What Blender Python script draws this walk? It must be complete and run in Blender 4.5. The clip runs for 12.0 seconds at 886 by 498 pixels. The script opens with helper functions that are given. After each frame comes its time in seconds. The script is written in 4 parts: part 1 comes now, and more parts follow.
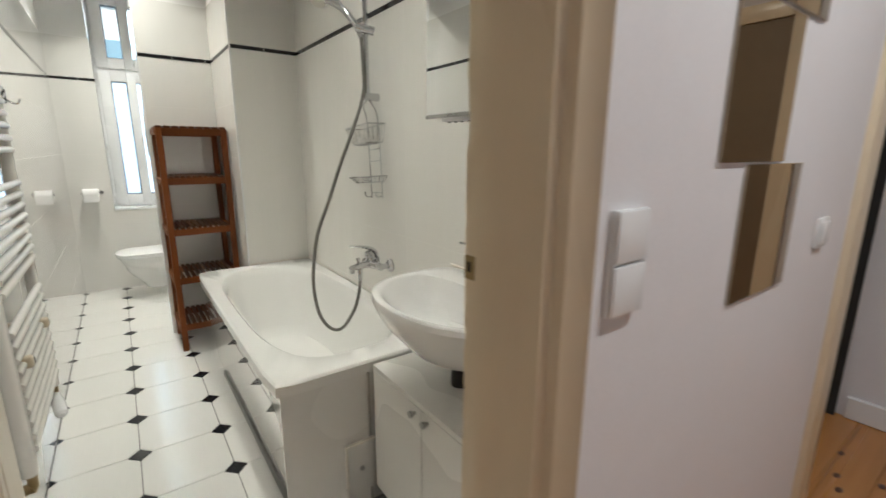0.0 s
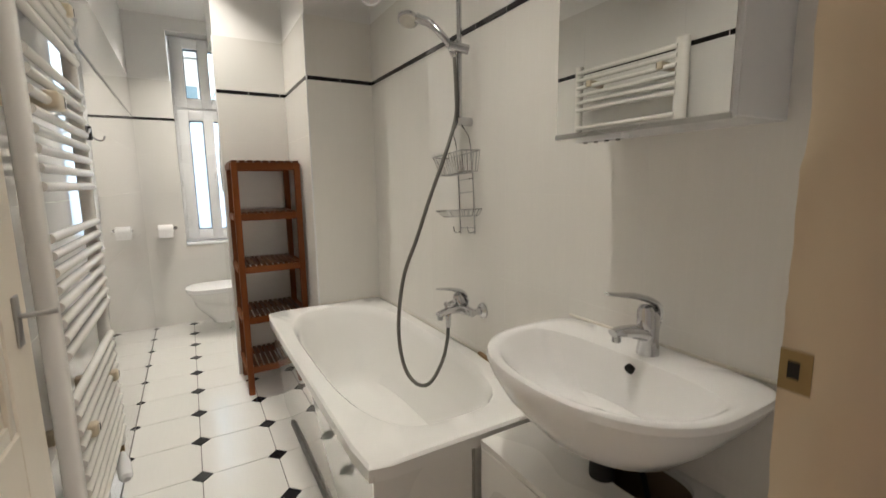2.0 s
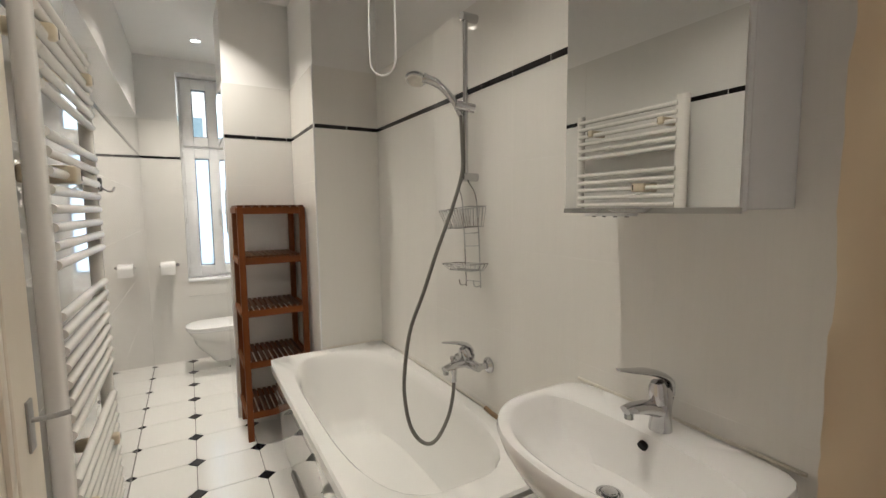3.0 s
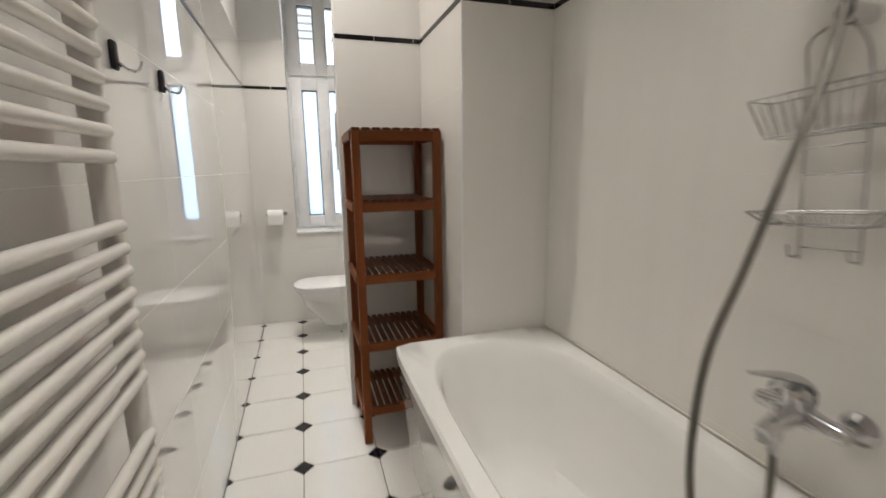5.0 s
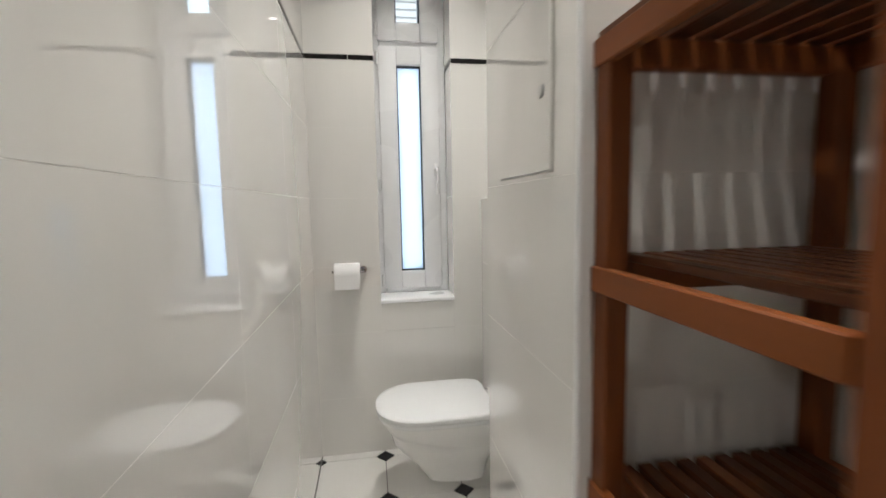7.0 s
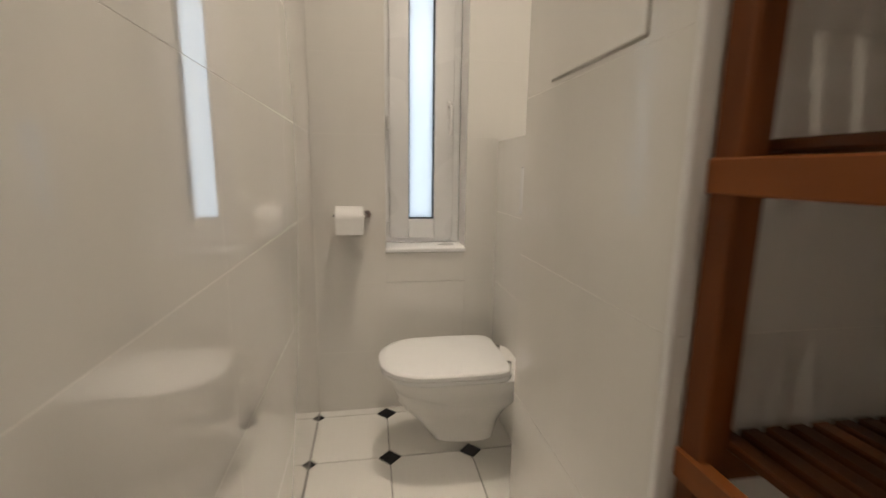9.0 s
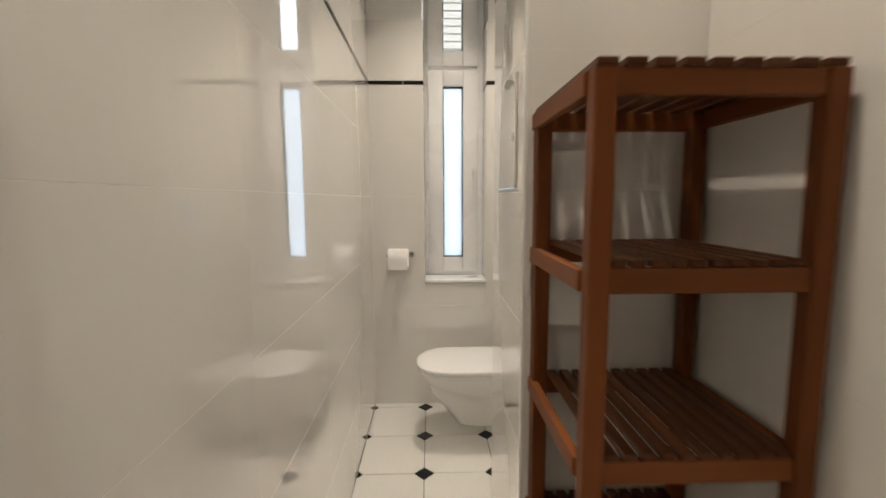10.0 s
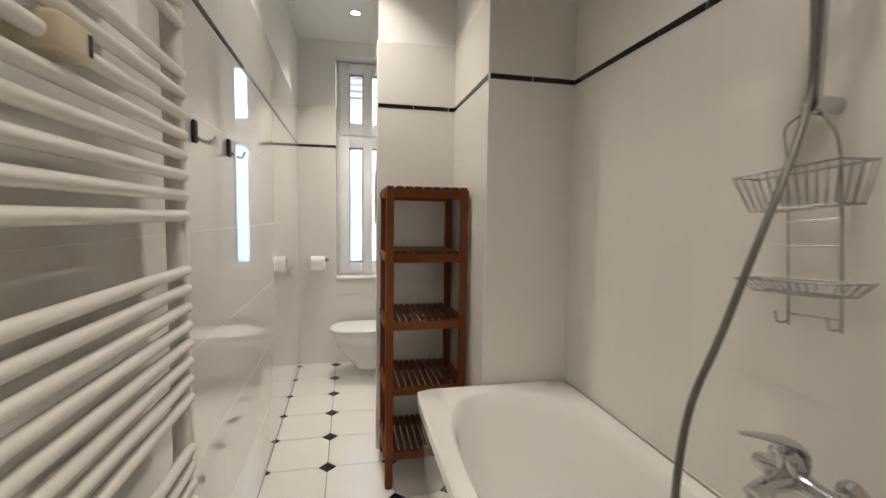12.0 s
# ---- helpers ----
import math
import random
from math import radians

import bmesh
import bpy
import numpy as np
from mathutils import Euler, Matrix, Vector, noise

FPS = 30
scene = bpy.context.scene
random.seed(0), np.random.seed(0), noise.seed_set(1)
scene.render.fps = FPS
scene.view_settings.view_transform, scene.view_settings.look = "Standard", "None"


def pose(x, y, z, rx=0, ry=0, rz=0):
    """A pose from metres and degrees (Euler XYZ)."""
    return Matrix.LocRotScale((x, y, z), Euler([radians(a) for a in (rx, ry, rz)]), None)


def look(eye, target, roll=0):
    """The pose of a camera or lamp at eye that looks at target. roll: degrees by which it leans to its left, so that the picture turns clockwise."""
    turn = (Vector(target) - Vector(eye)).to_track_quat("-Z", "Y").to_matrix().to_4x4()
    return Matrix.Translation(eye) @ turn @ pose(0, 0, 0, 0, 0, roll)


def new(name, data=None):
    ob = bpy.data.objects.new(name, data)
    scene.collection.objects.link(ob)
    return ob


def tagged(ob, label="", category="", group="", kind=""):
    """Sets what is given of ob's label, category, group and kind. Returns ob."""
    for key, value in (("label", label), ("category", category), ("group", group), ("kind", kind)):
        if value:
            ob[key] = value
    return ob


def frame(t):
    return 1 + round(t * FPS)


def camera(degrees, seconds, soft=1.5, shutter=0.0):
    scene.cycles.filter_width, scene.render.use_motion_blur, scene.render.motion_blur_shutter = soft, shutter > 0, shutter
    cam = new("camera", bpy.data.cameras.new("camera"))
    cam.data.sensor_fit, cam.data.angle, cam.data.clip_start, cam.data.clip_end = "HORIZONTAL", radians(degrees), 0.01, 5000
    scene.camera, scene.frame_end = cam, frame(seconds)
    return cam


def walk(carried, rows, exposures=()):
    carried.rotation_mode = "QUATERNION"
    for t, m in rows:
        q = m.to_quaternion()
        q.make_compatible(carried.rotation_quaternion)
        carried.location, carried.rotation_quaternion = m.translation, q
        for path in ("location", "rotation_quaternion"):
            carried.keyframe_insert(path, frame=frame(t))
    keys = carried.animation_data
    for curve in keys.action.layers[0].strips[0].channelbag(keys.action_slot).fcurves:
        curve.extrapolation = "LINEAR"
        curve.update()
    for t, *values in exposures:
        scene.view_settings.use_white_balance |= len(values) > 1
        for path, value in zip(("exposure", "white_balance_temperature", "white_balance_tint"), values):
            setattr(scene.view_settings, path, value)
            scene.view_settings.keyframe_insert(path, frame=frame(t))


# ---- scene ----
cam = camera(90.3, 12.0, shutter=0.4)
PATH = [
    (0, (0.028, 0.004, 1.345), (1.175, 1.582, 0.91), 0.3),
    (0.5, (-0.021, 0.192, 1.306), (1.001, 1.869, 0.927), -1.0),
    (1, (-0.034, 0.27, 1.297), (0.865, 2.021, 0.94), -1.7),
    (1.5, (-0.004, 0.333, 1.287), (0.938, 2.064, 0.947), -1.2),
    (2, (0.001, 0.348, 1.337), (0.984, 2.064, 1.04), -0.8),
    (2.5, (-0.014, 0.362, 1.448), (0.995, 2.072, 1.208), -0.3),
    (3, (-0.017, 0.37, 1.458), (0.977, 2.096, 1.273), -0.6),
    (3.2, (-0.013, 0.382, 1.402), (0.971, 2.108, 1.176), -0.1),
    (4.8, (0.021, 1.18, 1.318), (0.644, 3.041, 0.932), -0.2),
    (5, (0.029, 1.331, 1.318), (0.616, 3.207, 0.951), -0.7),
    (5.5, (0.047, 1.783, 1.322), (0.462, 3.719, 1.039), -0.5),
    (6, (0.023, 2.226, 1.318), (0.406, 4.176, 1.1), -0.3),
    (6.5, (0.005, 2.668, 1.285), (0.36, 4.625, 1.077), -0.8),
    (7, (-0.084, 3.071, 1.251), (0.235, 5.035, 1.054), -1.1),
    (7.2, (-0.075, 3.233, 1.236), (0.248, 5.197, 1.036), -1.3),
    (8.8, (-0.135, 3.378, 1.115), (0.269, 5.308, 0.78), 1.6),
    (9, (-0.116, 3.251, 1.142), (0.209, 5.194, 0.793), 0.8),
    (9.5, (-0.078, 2.943, 1.204), (-0.169, 4.924, 0.943), -0.3),
    (10, (-0.013, 2.599, 1.276), (0.044, 4.585, 1.052), -0.3),
    (10.5, (-0.045, 2.222, 1.287), (0.095, 4.203, 1.046), 0.0),
    (11, (-0.016, 1.855, 1.3), (0.09, 3.84, 1.086), -0.1),
    (11.5, (0.03, 1.466, 1.347), (0.382, 3.427, 1.163), -0.1),
    (12, (0.063, 1.191, 1.346), (0.481, 3.141, 1.2), 0.8),
]
walk(cam, [(t, look(eye, target, roll)) for t, eye, target, roll in PATH],
     [(0, 0.25, 5950, 3), (1.0, 0.1, 6100, 6), (1.5, 0.08, 6200, 8), (3, 0.05, 6300, 9), (5, -0.1, 6150, 11), (6.5, -0.3, 6100, 10), (7.2, -0.14, 5950, 9), (9.0, -0.6, 7200, 13), (9.6, -0.5, 7050, 13), (10.5, -0.1, 6900, 10), (11, 0.0, 6700, 10), (12, -0.12, 6450, 10)])

# ---- light ----
world = bpy.data.worlds.new("world")
scene.world = world
world.use_nodes = True
wn = world.node_tree
sky = wn.nodes.new("ShaderNodeTexSky")
sky.sky_type = 'NISHITA'
sky.sun_disc = False
sky.sun_elevation = radians(35)
sky.sun_rotation = radians(160)
wn.links.new(sky.outputs[0], wn.nodes["Background"].inputs[0])
wn.nodes["Background"].inputs[1].default_value = 0.12
# Added lamp that brightens the building opposite; the sky itself is overcast.
facade_fill_sun = bpy.data.lights.new("facade_fill_sun", 'SUN')
facade_fill_sun.energy, facade_fill_sun.angle, facade_fill_sun.color = 4.0, radians(8), (1, 0.96, 0.9)
new("facade_fill_sun", facade_fill_sun).matrix_world = pose(0, 0, 8, 55, 0, 20)

WARM = (1.0, 0.915, 0.80)


def ceiling_spot(x, y, z, watts, spread=102, color=WARM):
    lamp = bpy.data.lights.new("spot_light", 'AREA')
    lamp.shape, lamp.size, lamp.energy, lamp.color = 'DISK', 0.06, watts, color
    lamp.spread = radians(spread)
    new("spot_light", lamp).matrix_world = pose(x, y, z)


CEIL = 2.86
SPOTS = [(0.115, 4.67, 8.8), (0.115, 3.35, 7.4), (0.40, 2.20, 3.0), (0.34, 1.31, 5.0)]
for sx, sy, watts in SPOTS:
    ceiling_spot(sx, sy, CEIL - 0.012, watts)
daylight = bpy.data.lights.new("window_daylight", 'AREA')
daylight.shape, daylight.size, daylight.size_y = 'RECTANGLE', 0.30, 1.85
daylight.energy, daylight.color = 3.2, (0.72, 0.86, 1.0)
new("window_daylight", daylight).matrix_world = pose(0.14, 5.53, 1.77, -90, 0, 0)
# Unseen fill lamp added to light the hall; it has no fitting.
ceiling_spot(1.0, -0.45, CEIL - 0.05, 16.5, 160, (1.0, 0.93, 0.88))


# ---- materials ----
def material(name, color, rough=0.5, metal=0.0, coat=0.0, bump=0.0, scale=40.0, vary=0.05, stretch=(1, 1, 1), rand=0.0, stain=0.0, ior=1.5):
    m = bpy.data.materials.new(name)
    m.use_nodes = True
    nt = m.node_tree
    b = nt.nodes["Principled BSDF"]
    b.inputs["Roughness"].default_value = rough
    b.inputs["Metallic"].default_value = metal
    b.inputs["Coat Weight"].default_value = coat
    b.inputs["Coat Roughness"].default_value = min(0.03, rough)
    b.inputs["IOR"].default_value = ior
    tc = nt.nodes.new("ShaderNodeTexCoord")
    mp = nt.nodes.new("ShaderNodeMapping")
    mp.inputs["Scale"].default_value = stretch
    nt.links.new(tc.outputs["Object"], mp.inputs[0])
    n1 = nt.nodes.new("ShaderNodeTexNoise")
    n1.inputs["Scale"].default_value = scale
    n1.inputs["Detail"].default_value = 5
    n2 = nt.nodes.new("ShaderNodeTexNoise")
    n2.inputs["Scale"].default_value = scale / 9
    nt.links.new(mp.outputs[0], n1.inputs[0])
    nt.links.new(mp.outputs[0], n2.inputs[0])
    add = nt.nodes.new("ShaderNodeMath")
    add.operation = 'ADD'
    nt.links.new(n1.outputs[0], add.inputs[0])
    nt.links.new(n2.outputs[0], add.inputs[1])
    last = add.outputs[0]
    if rand:
        oi = nt.nodes.new("ShaderNodeObjectInfo")
        ma = nt.nodes.new("ShaderNodeMath")
        ma.operation = 'MULTIPLY_ADD'
        ma.inputs[1].default_value = rand
        nt.links.new(oi.outputs["Random"], ma.inputs[0])
        nt.links.new(last, ma.inputs[2])
        last = ma.outputs[0]
    mr = nt.nodes.new("ShaderNodeMapRange")
    mr.inputs[1].default_value, mr.inputs[2].default_value = 0.5, 1.5 + rand
    mr.inputs[3].default_value, mr.inputs[4].default_value = 1 - vary, 1 + vary
    nt.links.new(last, mr.inputs[0])
    mul = nt.nodes.new("ShaderNodeVectorMath")
    mul.operation = 'SCALE'
    mul.inputs[0].default_value = color
    nt.links.new(mr.outputs[0], mul.inputs["Scale"])
    nt.links.new(mul.outputs[0], b.inputs["Base Color"])
    if bump:
        bp = nt.nodes.new("ShaderNodeBump")
        bp.inputs["Strength"].default_value = bump
        bp.inputs["Distance"].default_value = 0.002
        nt.links.new(add.outputs[0], bp.inputs["Height"])
        nt.links.new(bp.outputs[0], b.inputs["Normal"])
    rr = nt.nodes.new("ShaderNodeMapRange")
    rr.inputs[1].default_value, rr.inputs[2].default_value = 0.3, 0.7
    rr.inputs[3].default_value, rr.inputs[4].default_value = rough * 0.85, min(1, rough * 1.2)
    nt.links.new(n2.outputs[0], rr.inputs[0])
    nt.links.new(rr.outputs[0], b.inputs["Roughness"])
    return m


TILE = material("glazed_white_tile", (0.79, 0.775, 0.74), 0.012, coat=1.0, scale=9, vary=0.02, stretch=(14, 14, 0.6), rand=0.35, ior=1.9)
# The wall tile again, set less reflective for the bath walls.
BATH_TILE = material("less_reflective_tile", (0.80, 0.78, 0.735), 0.06, bump=0.02, scale=9, vary=0.03, stretch=(14, 14, 0.6), rand=0.35, ior=1.5)
FLOOR_TILE = material("white_floor_tile", (0.79, 0.775, 0.74), 0.10, bump=0.03, scale=9, vary=0.035, stretch=(8, 1, 1), rand=0.6, ior=1.65)
BLACK_TILE = material("black_floor_inset", (0.012, 0.012, 0.016), 0.12, vary=0.3, scale=60)
STRIP = material("black_glazed_strip", (0.010, 0.009, 0.009), 0.10, vary=0.3, scale=60)
GROUT = material("pale_grout", (0.77, 0.755, 0.715), 0.7, bump=0.1, scale=300, vary=0.12)
FLOOR_GROUT = material("floor_grout", (0.20, 0.19, 0.18), 0.85, bump=0.3, scale=300, vary=0.2)
PLASTER = material("white_plaster", (0.80, 0.79, 0.77), 0.6, bump=0.15, scale=120, vary=0.02)
HALL_PAINT = material("hall_wall_paint", (0.76, 0.74, 0.75), 0.7, bump=0.25, scale=150, vary=0.03)
CREAM_PAINT = material("cream_gloss_paint", (0.72, 0.615, 0.45), 0.28, bump=0.5, scale=18, vary=0.07, stretch=(1, 1, 0.25))
DOOR_PAINT = material("ivory_door_paint", (0.73, 0.66, 0.54), 0.3, bump=0.3, scale=22, vary=0.05, stretch=(1, 1, 0.2))
ENAMEL = material("white_enamel", (0.84, 0.83, 0.80), 0.05, vary=0.012, scale=5, ior=1.6)
CERAMIC = material("white_ceramic", (0.84, 0.83, 0.81), 0.06, vary=0.012, scale=5, ior=1.6)
PLASTIC = material("white_plastic", (0.82, 0.82, 0.82), 0.22, vary=0.015, scale=20)
UPVC = material("white_window_plastic", (0.87, 0.875, 0.885), 0.28, vary=0.02, scale=20)
LAMINATE = material("white_laminate", (0.78, 0.765, 0.73), 0.25, vary=0.02, scale=12, bump=0.05)
RAD_PAINT = material("white_radiator_paint", (0.82, 0.795, 0.745), 0.22, vary=0.02, scale=15)
CHROME = material("chrome", (0.62, 0.62, 0.63), 0.12, metal=1.0, vary=0.05, scale=30)
STEEL = material("dull_steel_wire", (0.45, 0.45, 0.44), 0.28, metal=1.0, vary=0.12, scale=60)
HOSE = material("metal_hose", (0.20, 0.19, 0.17), 0.42, metal=0.8, vary=0.15, scale=90)
WOOD = material("oiled_red_brown_wood", (0.185, 0.052, 0.012), 0.5, bump=0.35, scale=26, vary=0.42, stretch=(1, 1, 0.08), rand=0.5, ior=1.32)
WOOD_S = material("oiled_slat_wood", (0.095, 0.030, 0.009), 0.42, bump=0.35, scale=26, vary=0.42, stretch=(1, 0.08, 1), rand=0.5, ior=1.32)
WOOD_R = material("oiled_rail_wood", (0.18, 0.052, 0.012), 0.5, bump=0.35, scale=26, vary=0.42, stretch=(0.08, 1, 1), rand=0.5, ior=1.32)
WOOD_Y = material("oiled_side_rail_wood", (0.205, 0.060, 0.013), 0.5, bump=0.35, scale=26, vary=0.42, stretch=(1, 0.08, 1), rand=0.5, ior=1.32)
PANEL = material("glossy_acrylic_panel", (0.80, 0.785, 0.75), 0.015, coat=1.0, vary=0.015, scale=8, ior=1.7)
STAIN = material("brown_stained_silicone", (0.34, 0.22, 0.11), 0.5, bump=0.3, vary=0.5, scale=25)
# Hall door paint; also painted inside the vanity in place of shade.
BROWN = material("grey_brown_door_and_shade", (0.20, 0.15, 0.10), 0.4, vary=0.1, scale=12)
BEIGE = material("yellowed_plastic", (0.66, 0.57, 0.42), 0.35, vary=0.05)
GROUT_DARK = material("grey_joint", (0.48, 0.46, 0.42), 0.7, vary=0.15)
BLACK = material("black_rubber", (0.012, 0.012, 0.012), 0.5, vary=0.2)
# Near-black that stands in for shade in holes, gaps and recesses.
DARK = material("void_shade", (0.02, 0.018, 0.016), 0.9, vary=0.2)
PAPER = material("toilet_paper", (0.85, 0.84, 0.83), 0.95, bump=0.4, scale=200, vary=0.02)
BRASS = material("aged_brass", (0.34, 0.25, 0.13), 0.35, metal=1.0, vary=0.2)
SILICONE = material("yellowed_silicone", (0.72, 0.68, 0.60), 0.45, vary=0.2, scale=30)
GREY = material("grey_plinth", (0.30, 0.29, 0.27), 0.4, vary=0.15)
PLANK = material("varnished_pine", (0.52, 0.24, 0.075), 0.25, bump=0.2, scale=14, vary=0.3, stretch=(0.12, 2, 1), rand=0.7)
KNOT = material("pine_knot", (0.09, 0.035, 0.015), 0.3, vary=0.3)
FACADE = material("pale_render_facade", (0.84, 0.84, 0.84), 0.9, bump=0.3, scale=6, vary=0.06)
FACADE_GLASS = material("far_window_glass", (0.30, 0.42, 0.50), 0.1, vary=0.2)
GROUND = material("courtyard_paving", (0.22, 0.21, 0.20), 0.9, bump=0.3, scale=5, vary=0.15)
MIRROR = material("mirror_glass", (0.86, 0.87, 0.86), 0.006, metal=1.0, vary=0.0)
# Yellow-brown of the reflected hall is put into the mirror's own colour.
MIRROR_HALL = material("mirror_hall_tint", (0.62, 0.52, 0.38), 0.02, metal=1.0, vary=0.02)


def emitter(name, color, strength):
    m = bpy.data.materials.new(name)
    m.use_nodes = True
    b = m.node_tree.nodes["Principled BSDF"]
    b.inputs["Base Color"].default_value = (*color, 1)
    b.inputs["Emission Color"].default_value = (*color, 1)
    b.inputs["Emission Strength"].default_value = strength
    return m


LAMP_GLASS = emitter("lit_lamp_glass", (1, 0.9, 0.75), 14.0)
BACKDROP = emitter("overcast_courtyard_light", (0.74, 0.87, 1.0), 0.75)


def pane_material(name, clear, tint):
    m = bpy.data.materials.new(name)
    m.use_nodes = True
    nt = m.node_tree
    nt.nodes.remove(nt.nodes["Principled BSDF"])
    out = nt.nodes["Material Output"]
    tr = nt.nodes.new("ShaderNodeBsdfTransparent")
    tr.inputs[0].default_value = (*tint, 1)
    tl = nt.nodes.new("ShaderNodeBsdfTranslucent")
    tl.inputs[0].default_value = (*tint, 1)
    gl = nt.nodes.new("ShaderNodeBsdfGlossy")
    gl.inputs["Roughness"].default_value = 0.02
    mx = nt.nodes.new("ShaderNodeMixShader")
    mx.inputs[0].default_value = clear
    nt.links.new(tl.outputs[0], mx.inputs[1])
    nt.links.new(tr.outputs[0], mx.inputs[2])
    fr = nt.nodes.new("ShaderNodeFresnel")
    fr.inputs[0].default_value = 1.45
    m2 = nt.nodes.new("ShaderNodeMixShader")
    nt.links.new(fr.outputs[0], m2.inputs[0])
    nt.links.new(mx.outputs[0], m2.inputs[1])
    nt.links.new(gl.outputs[0], m2.inputs[2])
    nt.links.new(m2.outputs[0], out.inputs[0])
    return m


FROSTED = pane_material("frosted_pane", 0.45, (0.93, 0.97, 1.0))
CLEAR = pane_material("clear_pane", 1.0, (0.95, 0.98, 0.98))


# ---- mesh helpers ----
def box(bm, x0, y0, z0, x1, y1, z1, bev=0.0, seg=1):
    m = Matrix.Translation(((x0 + x1) / 2, (y0 + y1) / 2, (z0 + z1) / 2)) @ Matrix.Diagonal((abs(x1 - x0), abs(y1 - y0), abs(z1 - z0), 1))
    vs = bmesh.ops.create_cube(bm, size=1, matrix=m)["verts"]
    if bev:
        es = list({e for v in vs for e in v.link_edges})
        bmesh.ops.bevel(bm, geom=es, offset=bev, segments=seg, affect='EDGES', profile=0.5)
    return bm


def bx(*a, **k):
    return box(bmesh.new(), *a, **k)


def tube(bm, pts, r, n=10, cap=True):
    pts = [Vector(p) for p in pts]
    rings = []
    up = Vector((0, 0, 1))
    for i, p in enumerate(pts):
        d = (pts[min(i + 1, len(pts) - 1)] - pts[max(i - 1, 0)]).normalized()
        if i == 0:
            u = d.cross(up if abs(d.z) < 0.9 else Vector((1, 0, 0))).normalized()
        else:
            u = (u - d * u.dot(d)).normalized()
        v = d.cross(u)
        ri = r[i] if isinstance(r, (list, tuple)) else r
        rings.append([bm.verts.new(p + ri * (math.cos(2 * math.pi * k / n) * u + math.sin(2 * math.pi * k / n) * v)) for k in range(n)])
    bridge(bm, rings)
    if cap:
        bm.faces.new(rings[0][::-1])
        bm.faces.new(rings[-1])
    return bm


def bridge(bm, rings):
    n = len(rings[0])
    for a, b in zip(rings, rings[1:]):
        for k in range(n):
            bm.faces.new((a[k], a[(k + 1) % n], b[(k + 1) % n], b[k]))


def loft(bm, rings, cap_start=False, cap_end=True):
    vr = [[bm.verts.new(p) for p in ring] for ring in rings]
    bridge(bm, vr)
    if cap_start:
        bm.faces.new(vr[0][::-1])
    if cap_end:
        bm.faces.new(vr[-1])
    return bm


def tb(pts, r, n=10):
    return tube(bmesh.new(), pts, r, n)


def band(pts, widths, heights, n=14):
    """A tapering strap with an oval section, wide across and thin up and down."""
    bm = bmesh.new()
    pts = [Vector(p) for p in pts]
    rings = []
    for i, p in enumerate(pts):
        q = i / (len(pts) - 1) * (len(widths) - 1)
        k = min(int(q), len(widths) - 2)
        w = widths[k] + (widths[k + 1] - widths[k]) * (q - k)
        h = heights[k] + (heights[k + 1] - heights[k]) * (q - k)
        d = (pts[min(i + 1, len(pts) - 1)] - pts[max(i - 1, 0)]).normalized()
        u = d.cross(Vector((0, 0, 1)))
        u = u.normalized() if u.length > 0.05 else Vector((0, 1, 0))
        v = u.cross(d)
        rings.append([p + w * math.cos(2 * math.pi * j / n) * u + h * math.sin(2 * math.pi * j / n) * v for j in range(n)])
    return loft(bm, rings, cap_start=True)


def smooth_path(pts, k=8):
    """Catmull-Rom through the points."""
    P = [Vector(p) for p in pts]
    P = [2 * P[0] - P[1]] + P + [2 * P[-1] - P[-2]]
    out = []
    for i in range(1, len(P) - 2):
        for j in range(k):
            t = j / k
            a, b, c, d = P[i - 1:i + 3]
            out.append(0.5 * (2 * b + (c - a) * t + (2 * a - 5 * b + 4 * c - d) * t * t + (3 * b - a - 3 * c + d) * t ** 3))
    out.append(P[-2])
    return out


def finish(name, bm, mat, smooth=True):
    bmesh.ops.recalc_face_normals(bm, faces=bm.faces)
    me = bpy.data.meshes.new(name)
    bm.to_mesh(me)
    bm.free()
    me.materials.append(mat)
    if smooth:
        me.polygons.foreach_set("use_smooth", [True] * len(me.polygons))
        me.set_sharp_from_angle(angle=radians(35))
    return me


def part(name, bm, mat, parent=None, label="", smooth=True):
    ob = new(name, finish(name, bm, mat, smooth))
    ob.parent = parent
    if label:
        ob["label"] = label
    return ob


def thing(name, label, category, group="", at=(0, 0, 0)):
    return tagged(new(name), label, category, group)


def structure(name, bm, mat, label="", category=""):
    return tagged(part(name, bm, mat, smooth=False), label, category, kind="structure")


def super_ring(cx, cy, z, a, b, n, count=64, a2=None, nb=None):
    """A superellipse ring: half sizes a along x, b along y; a2 and nb for the side of positive x."""
    ring = []
    for k in range(count):
        t = 2 * math.pi * k / count
        c, s = math.cos(t), math.sin(t)
        aa = a2 if (a2 and c > 0) else a
        e = nb if (nb and c > 0) else n
        r = (abs(c / aa) ** e + abs(s / b) ** e) ** (-1 / e)
        ring.append((cx + r * c, cy + r * s, z))
    return ring


# ---- structure ----
XL, XR, YF, YB = -0.365, 1.05, 5.255, 0.525      # left and right wall, far wall, door wall
YH = 0.35                                       # hall face of the door wall
BLK_Y, REC_Y, REC_X = 3.04, 3.675, 0.65         # wall block behind the tub, recess for the shelf
PX, PY = 0.215, 4.18                            # pipe chase face and end
LEDGE_X, LEDGE_Z, UP_X = 0.47, 1.28, 0.70
WX0, WX1, WZ0, WZ1 = -0.046, 0.323, 0.79, 2.74  # window opening
JX0, JX1, LINTEL = -0.30, 0.45, 2.06

